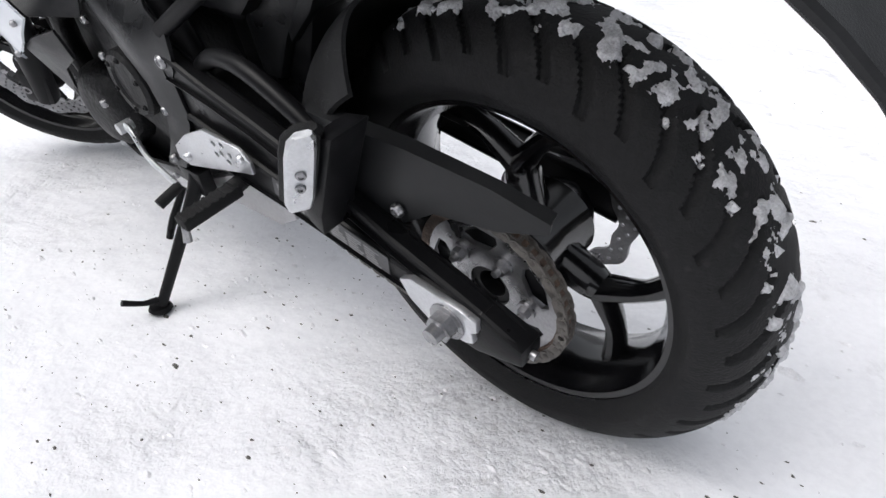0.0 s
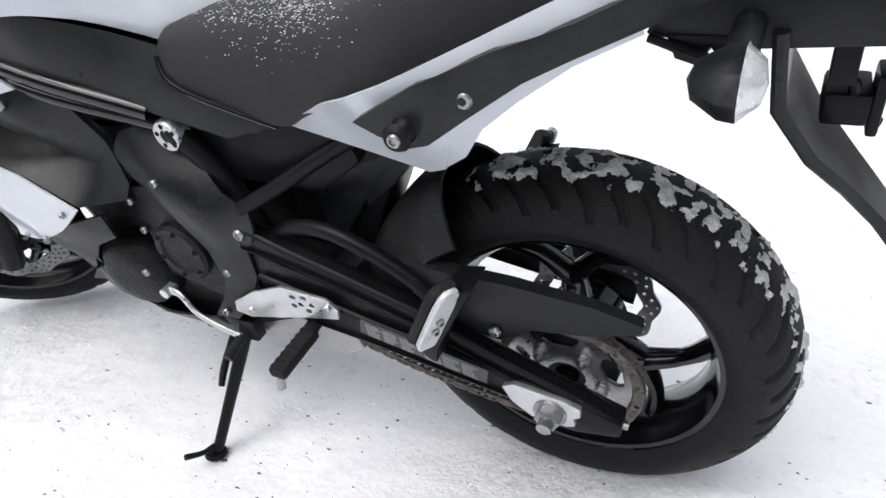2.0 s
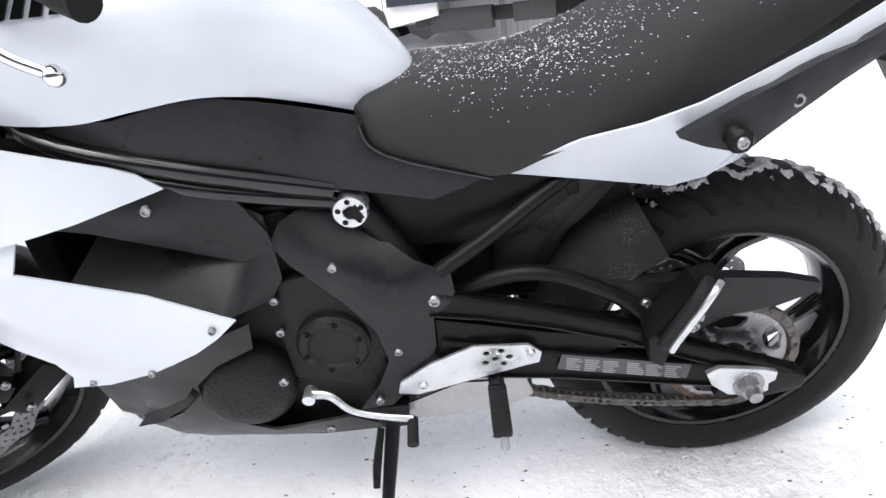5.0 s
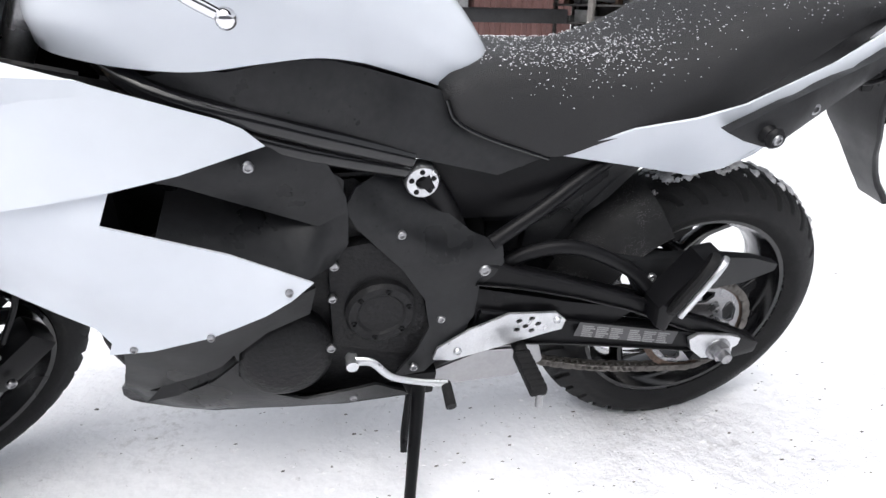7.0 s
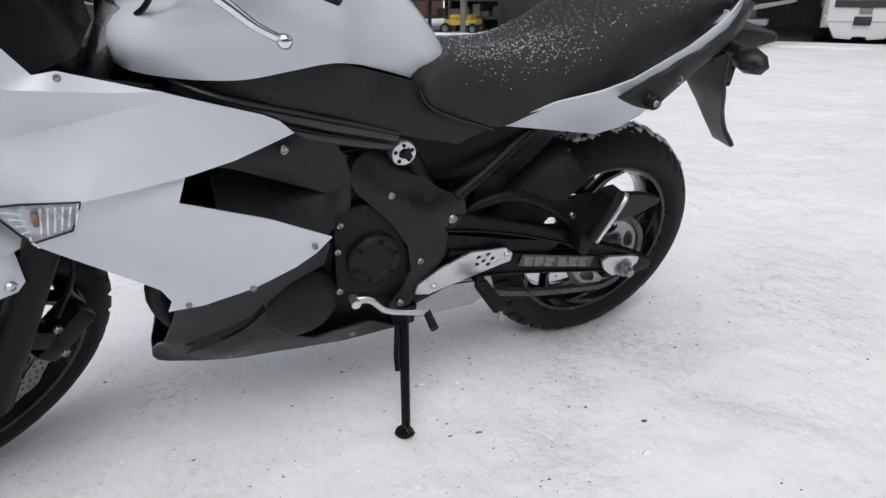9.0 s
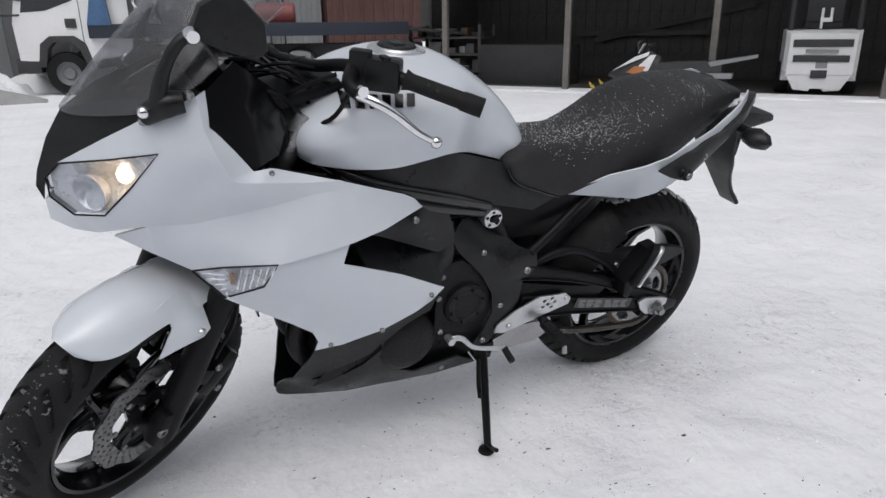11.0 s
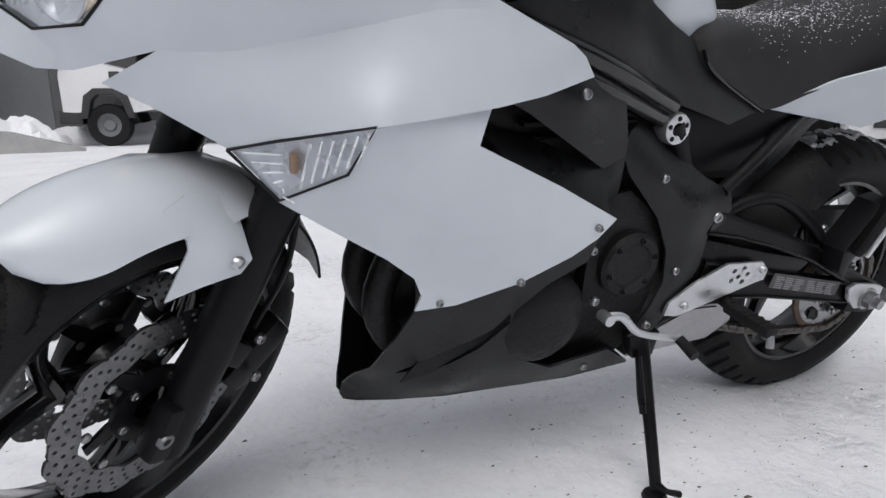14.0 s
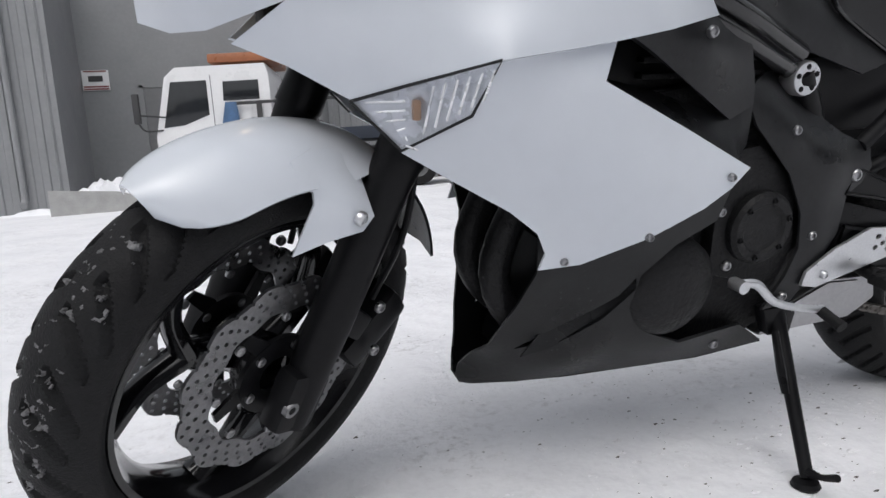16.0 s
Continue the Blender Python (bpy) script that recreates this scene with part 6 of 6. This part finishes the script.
# containers behind the truck
mesh_thing("container", clad_wall(2.9, 2.6, 0.28, 0.035, 2.3), CLAD, "grey steel container behind the truck", "container", pose(1.0, 15.6, 0), smooth=0)
mesh_thing("container", clad_wall(2.6, 2.6, 0.28, 0.035, 2.3), BROWN, "red-brown steel container behind the truck", "container", pose(4.0, 15.4, 0), smooth=0)
mesh_thing("ladder", join(*[tube([(2.55 + 0.35 * k, 15.50, 0.2), (2.55 + 0.35 * k, 15.50, 2.9)], 0.02, 6, False) for k in (0, 1)], *[tube([(2.55, 15.50, 0.4 + 0.3 * k), (2.90, 15.50, 0.4 + 0.3 * k)], 0.015, 6, False) for k in range(8)]), DARKSTEEL, "dark steel ladder on a container", "ladder")
tank_red = mesh_thing("red_drum", shift(lathe([(0.0001, -0.4), (0.2, -0.4), (0.24, -0.36), (0.24, 0.36), (0.2, 0.4), (0.0001, 0.4)], 28), pose(2.0, 12.6, 1.38, 0, 0, 77)), REDPAINT, "red drum lying on the flat bed, snow on top", "drum")

# open shed: its front runs from A to B
A, B = Vector((4.3, 10.35, 0)), Vector((10.4, 1.7, 0))
run = (B - A).normalized()
deep = Vector((-run.y, run.x, 0))
if deep.x < 0:
    deep = -deep
SHED = Matrix((run, deep, Vector((0, 0, 1)))).transposed().to_4x4()
SHED.translation = A
L = (B - A).length
shed = thing("shed", "dark open-fronted timber shed", "shed", SHED, kind="structure")
random.seed(4)
boards = new("back_wall", mesh_of("back_wall", block(-0.5, L + 3, 3.55, 3.6, 0, 2.06), DARKWOOD)); boards.parent = shed
x = -0.5
plank = [mesh_of("plank", block(-0.11, 0.11, -0.012, 0.012, 0, (2.05, 2.10, 2.28)[k], 0.003), DARKWOOD) for k in range(3)]
while x < L + 3:
    ob = new("plank", plank[random.randrange(3)])
    ob.parent = shed
    ob.matrix_basis = pose(x, 3.53 + random.uniform(-0.012, 0.012), 0, 0, random.uniform(-0.4, 0.4), 0)
    x += 0.228
part("roof", shift(block(-0.9, L + 3.4, -0.7, 4.2, 0, 0.12), pose(0, 0, 3.0, -3, 0, 0)), DARKWOOD, shed)
part("end_wall", block(-0.56, -0.5, 1.2, 3.6, 0, 3.0), DARKWOOD, shed)
part("end_wall", block(L + 3.0, L + 3.06, 0, 3.6, 0, 3.0), DARKWOOD, shed)
part("floor", block(-0.5, L + 3, 0.25, 3.6, -0.02, 0.025), material("shed_floor", (0.07, 0.065, 0.06), 0.9, vary=0.3, scale=3), shed)
for k in range(6):
    part("post", block(0.45 + k * 2.38 - 0.05, 0.45 + k * 2.38 + 0.05, -0.05, 0.05, -0.02, 3.0, 0.008), POST, shed)
part("upper_wall", block(-0.5, L + 3, 3.55, 3.6, 2.25, 3.2), DARKWOOD, shed)
part("rail", join(block(-0.5, L + 3, 3.44, 3.5, 1.9, 2.0), block(2.0, 5.0, 3.3, 3.36, 0.9, 1.0)), DARKWOOD, shed)
part("brace", shift(block(0, 3.2, 3.3, 3.4, -0.05, 0.05), pose(2.4, 0, 0.8, 0, -12, 0)), DARKWOOD, shed)
mesh_thing("dark_bin", block(-0.9, 0.9, -0.4, 0.4, 0, 0.75, 0.02), DARKSTEEL, "long dark steel bin in the shed", "bin", SHED @ pose(1.7, 1.2, 0.02))
mesh_thing("snow_strip", shift(block(0, L + 3, -0.35, 0.3, -0.03, 0.035, 0.015), SHED), SNOW, "edge of swept snow along the shed", "snow", kind="structure")
shelf = thing("shelf_rack", "steel rack loaded with scrap", "shelf", SHED @ pose(-0.9, 1.0, 0))
for x, y in ((0, 0), (1.6, 0), (0, 0.7), (1.6, 0.7)):
    part("upright", block(x - 0.03, x + 0.03, y - 0.03, y + 0.03, 0, 1.15), DARKWOOD, shelf)
for k, z in enumerate((0.22, 0.55, 0.88)):
    part("board", block(-0.05, 1.65, -0.05, 0.75, z, z + 0.04, 0.004), DARKWOOD, shelf)
random.seed(9)
clutter = [material("clutter_" + n, c, 0.7, vary=0.25, scale=12) for n, c in (("grey", (0.10, 0.10, 0.105)), ("brown", (0.08, 0.05, 0.035)), ("dark", (0.03, 0.03, 0.033)), ("pale", (0.22, 0.22, 0.22)))]
for k, z in enumerate((0.26, 0.59, 0.92)):
    x = 0.1
    while x < 1.45:
        w, h = random.uniform(0.12, 0.34), random.uniform(0.08, 0.24)
        mesh_thing("crate", block(-w / 2, w / 2, -0.2, 0.2, 0, h, 0.015), random.choice(clutter), "small scrap box on the rack", "box", SHED @ pose(-0.9, 1.0, 0) @ pose(x + w / 2, 0.32, z), group="boxes on the rack")
        x += w + random.uniform(0.02, 0.1)

# small yellow trolley
cart = thing("yellow_trolley", "low yellow trolley with small wheels", "trolley", SHED @ pose(0.35, 0.15, 0.0, 0, 0, 8))
part("body", join(block(-0.32, 0.32, -0.2, 0.2, 0.16, 0.26, 0.03), block(-0.22, 0.22, -0.15, 0.15, 0.26, 0.34, 0.03)), YELLOW, cart)
for sx in (-1, 1):
    for sy in (-1, 1):
        wheel(cart, sx * 0.27, sy * 0.22, 0.10, 0.10, 0.06)

# snowmobile
sled = thing("snowmobile", "black, white and orange snowmobile parked by the shed", "snowmobile", SHED @ pose(3.75, -0.62, 0.0, 0, 0, 2) @ Matrix.Scale(0.78, 4))
part("hood", rings([[(x, w * math.sin(a), z0 + (z1 - z0) * (0.5 + 0.5 * math.cos(a))) for a in np.linspace(0, 2 * math.pi, 12, endpoint=False)] for x, z0, z1, w in ((0.0, 0.40, 0.48, 0.08), (0.2, 0.32, 0.62, 0.24), (0.5, 0.30, 0.80, 0.32), (0.8, 0.32, 0.90, 0.28), (1.0, 0.35, 0.80, 0.2))]), DARKSTEEL, sled, "black pointed hood")
part("stripe", join(prism([(0.10, 0.52), (0.55, 0.80), (0.82, 0.90), (0.80, 0.82), (0.5, 0.70)], -0.31, -0.27, (), 0.01), prism([(0.60, 0.60), (0.85, 0.84), (0.95, 0.84), (0.80, 0.50)], -0.33, -0.29, (), 0.01)), CABWHITE, sled)
part("orange_panel", prism([(0.40, 0.50), (0.55, 0.62), (0.78, 0.62), (0.66, 0.46)], -0.335, -0.30, (), 0.01), material("sled_orange", (0.42, 0.16, 0.05), 0.5), sled)
part("handlebar", join(tube([(0.80, -0.35, 1.04), (0.75, -0.12, 1.0), (0.75, 0.12, 1.0), (0.8, 0.35, 1.04)], 0.018), tube([(0.72, 0, 0.85), (0.75, 0, 1.0)], 0.03), tube([(0.62, -0.1, 0.86), (0.55, -0.12, 1.02), (0.60, -0.08, 1.1)], 0.02)), DARKSTEEL, sled)
part("screen", shift(block(-0.01, 0.01, -0.14, 0.14, 0, 0.2, 0.004), pose(0.58, 0, 0.86, 0, 25, 0)), CABWHITE, sled)
part("seat", rings([[(x, sy * 0.19, z) for sy, z in ((-1, zb), (-1, zt), (1, zt), (1, zb))] for x, zb, zt in ((0.85, 0.5, 0.66), (1.2, 0.46, 0.70), (1.8, 0.48, 0.72), (2.15, 0.52, 0.68))]), DARKSTEEL, sled)
part("tunnel", join(block(0.9, 2.35, -0.22, 0.22, 0.40, 0.50, 0.02), prism([(1.9, 0.70), (2.75, 0.84), (2.75, 0.79), (1.95, 0.62)], -0.2, 0.2, (), 0.01)), CLAD, sled, "grey tunnel and rear rack")
part("track", rings([[(x, y, z) for x, z in ((0.9, 0.35), (1.1, 0.06), (2.1, 0.03), (2.35, 0.18), (2.25, 0.40))] for y in (-0.2, 0.2)]), RUBBER, sled)
for sy in (-1, 1):
    part("ski", join(tube([(-0.25, sy * 0.42, 0.24), (-0.12, sy * 0.42, 0.08), (0.2, sy * 0.42, 0.03), (0.7, sy * 0.42, 0.03)], 0.035, 8, flat=1.6), tube([(0.25, sy * 0.42, 0.05), (0.35, sy * 0.25, 0.40)], 0.02), tube([(-0.25, sy * 0.42 - 0.06, 0.22), (-0.3, sy * 0.42, 0.30), (-0.25, sy * 0.42 + 0.06, 0.22)], 0.014)), YELLOW, sled, "yellow ski with a loop")

# fork lift seen from behind
lift = thing("forklift", "white forklift seen from behind its counterweight", "forklift", SHED @ pose(6.72, 0.35, 0, 0, 0, 4))
part("counterweight", rings([[(w * x, y, z) for x, z in ((-0.5, z0), (0.5, z0), (0.5, z1), (-0.5, z1))] for y, w, z0, z1 in ((-0.02, 0.90, 0.34, 0.93), (0.06, 1.02, 0.24, 0.98), (0.5, 1.05, 0.26, 1.0), (0.9, 1.05, 0.3, 1.0))]), CABWHITE, lift, "white cast counterweight", smooth=0)
part("lower_weight", prism([(-0.50, 0.42), (-0.32, 0.10), (-0.10, 0.08), (-0.08, 0.12), (0.08, 0.12), (0.10, 0.08), (0.32, 0.10), (0.50, 0.42)], 0.0, 0.5, (), 0.02), CABWHITE, lift)
part("grille", join(block(-0.40, 0.40, -0.045, -0.015, 0.74, 0.85, 0.01), block(-0.38, 0.38, -0.045, -0.015, 0.52, 0.62, 0.01)), DARKSTEEL, lift, "dark grille slots")
part("badge", block(-0.22, 0.22, -0.05, -0.018, 0.655, 0.705, 0.004), CLAD, lift, "raised grey badge bar")
part("tow_pin", join(block(-0.11, 0.11, -0.04, 0.0, 0.28, 0.40, 0.01), block(-0.07, 0.07, -0.05, -0.03, 0.30, 0.37, 0.004)), DARKSTEEL, lift)
part("plate", block(-0.06, 0.10, -0.03, 0.0, 0.43, 0.52, 0.004), CLAD, lift)
part("overhead_guard", join(*[tube([(sx * 0.46, 0.15, 0.98), (sx * 0.46, 0.35, 2.05), (sx * 0.44, 1.5, 2.1)], 0.04, 8, False) for sx in (-1, 1)], *[block(-0.46, 0.46, 0.4 + 0.2 * k, 0.44 + 0.2 * k, 2.06, 2.12) for k in range(6)]), DARKSTEEL, lift)
part("seat", join(block(-0.26, 0.26, 0.45, 0.95, 1.0, 1.15, 0.04), block(-0.26, 0.26, 0.40, 0.52, 1.1, 1.6, 0.05)), DARKSTEEL, lift)
part("gas_bottle_clamp", join(tube([(-0.06, 0.1, 1.0), (-0.06, 0.1, 1.3)], 0.02), tube([(0.06, 0.1, 1.15), (0.06, 0.1, 1.3)], 0.02), block(-0.08, 0.08, 0.08, 0.12, 1.1, 1.16)), CABWHITE, lift)
part("mast", join(*[block(sx * 0.3 - 0.06, sx * 0.3 + 0.06, 1.75, 1.9, 0.1, 2.2) for sx in (-1, 1)]), DARKSTEEL, lift)
for sx in (-1, 1):
    part("wheel", shift(lathe([(0.1, -0.09), (0.24, -0.09), (0.26, -0.05), (0.26, 0.05), (0.24, 0.09), (0.1, 0.09)], 24), pose(sx * 0.47, 0.45, 0.26, 0, 0, 90)), RUBBER, lift)
mesh_thing("fence_end", block(-0.05, 3.0, 3.0, 3.1, 0, 2.6), DARKWOOD, "dark board fence beside the shed", "fence", SHED @ pose(L + 3.0, -1.0, 0), kind="structure")
# added unseen wall behind the camera darkens upright faces; far trees close the yard
mesh_thing("unseen_shade_wall", clad_wall(30.0, 4.4, 0.26, 0.025), DARKCLAD, "unseen dark wall added to darken upright faces", "wall", pose(14.0, -7.5, -0.05, 0, 0, 180), kind="structure", smooth=0)
FAR = material("far_woods", (0.06, 0.065, 0.06), 0.9, vary=0.3, scale=0.2)
bm = bmesh.new()
random.seed(2)
for k in range(260):
    a = radians(k * 360 / 260)
    r, h = 70 + random.uniform(-6, 6), random.uniform(4, 9)
    c = Vector((r * math.cos(a), r * math.sin(a), 0))
    side_v = Vector((-math.sin(a), math.cos(a), 0)) * 1.4
    base_r = [bm.verts.new(c + side_v * math.cos(t) + c.normalized() * 1.2 * math.sin(t)) for t in np.linspace(0, 6.28, 6)[:5]]
    mid_r = [bm.verts.new(c + (side_v * math.cos(t) + c.normalized() * 1.2 * math.sin(t)) * 0.6 + Vector((0, 0, h * 0.6))) for t in np.linspace(0, 6.28, 6)[:5]]
    top = bm.verts.new(c + Vector((random.uniform(-0.5, 0.5), random.uniform(-0.5, 0.5), h)))
    for i in range(5):
        j = (i + 1) % 5
        bm.faces.new((base_r[i], base_r[j], mid_r[j], mid_r[i])); bm.faces.new((mid_r[i], mid_r[j], top))
mesh_thing("far_trees", bm, FAR, "line of dark trees far round the yard", "trees", kind="stuff")
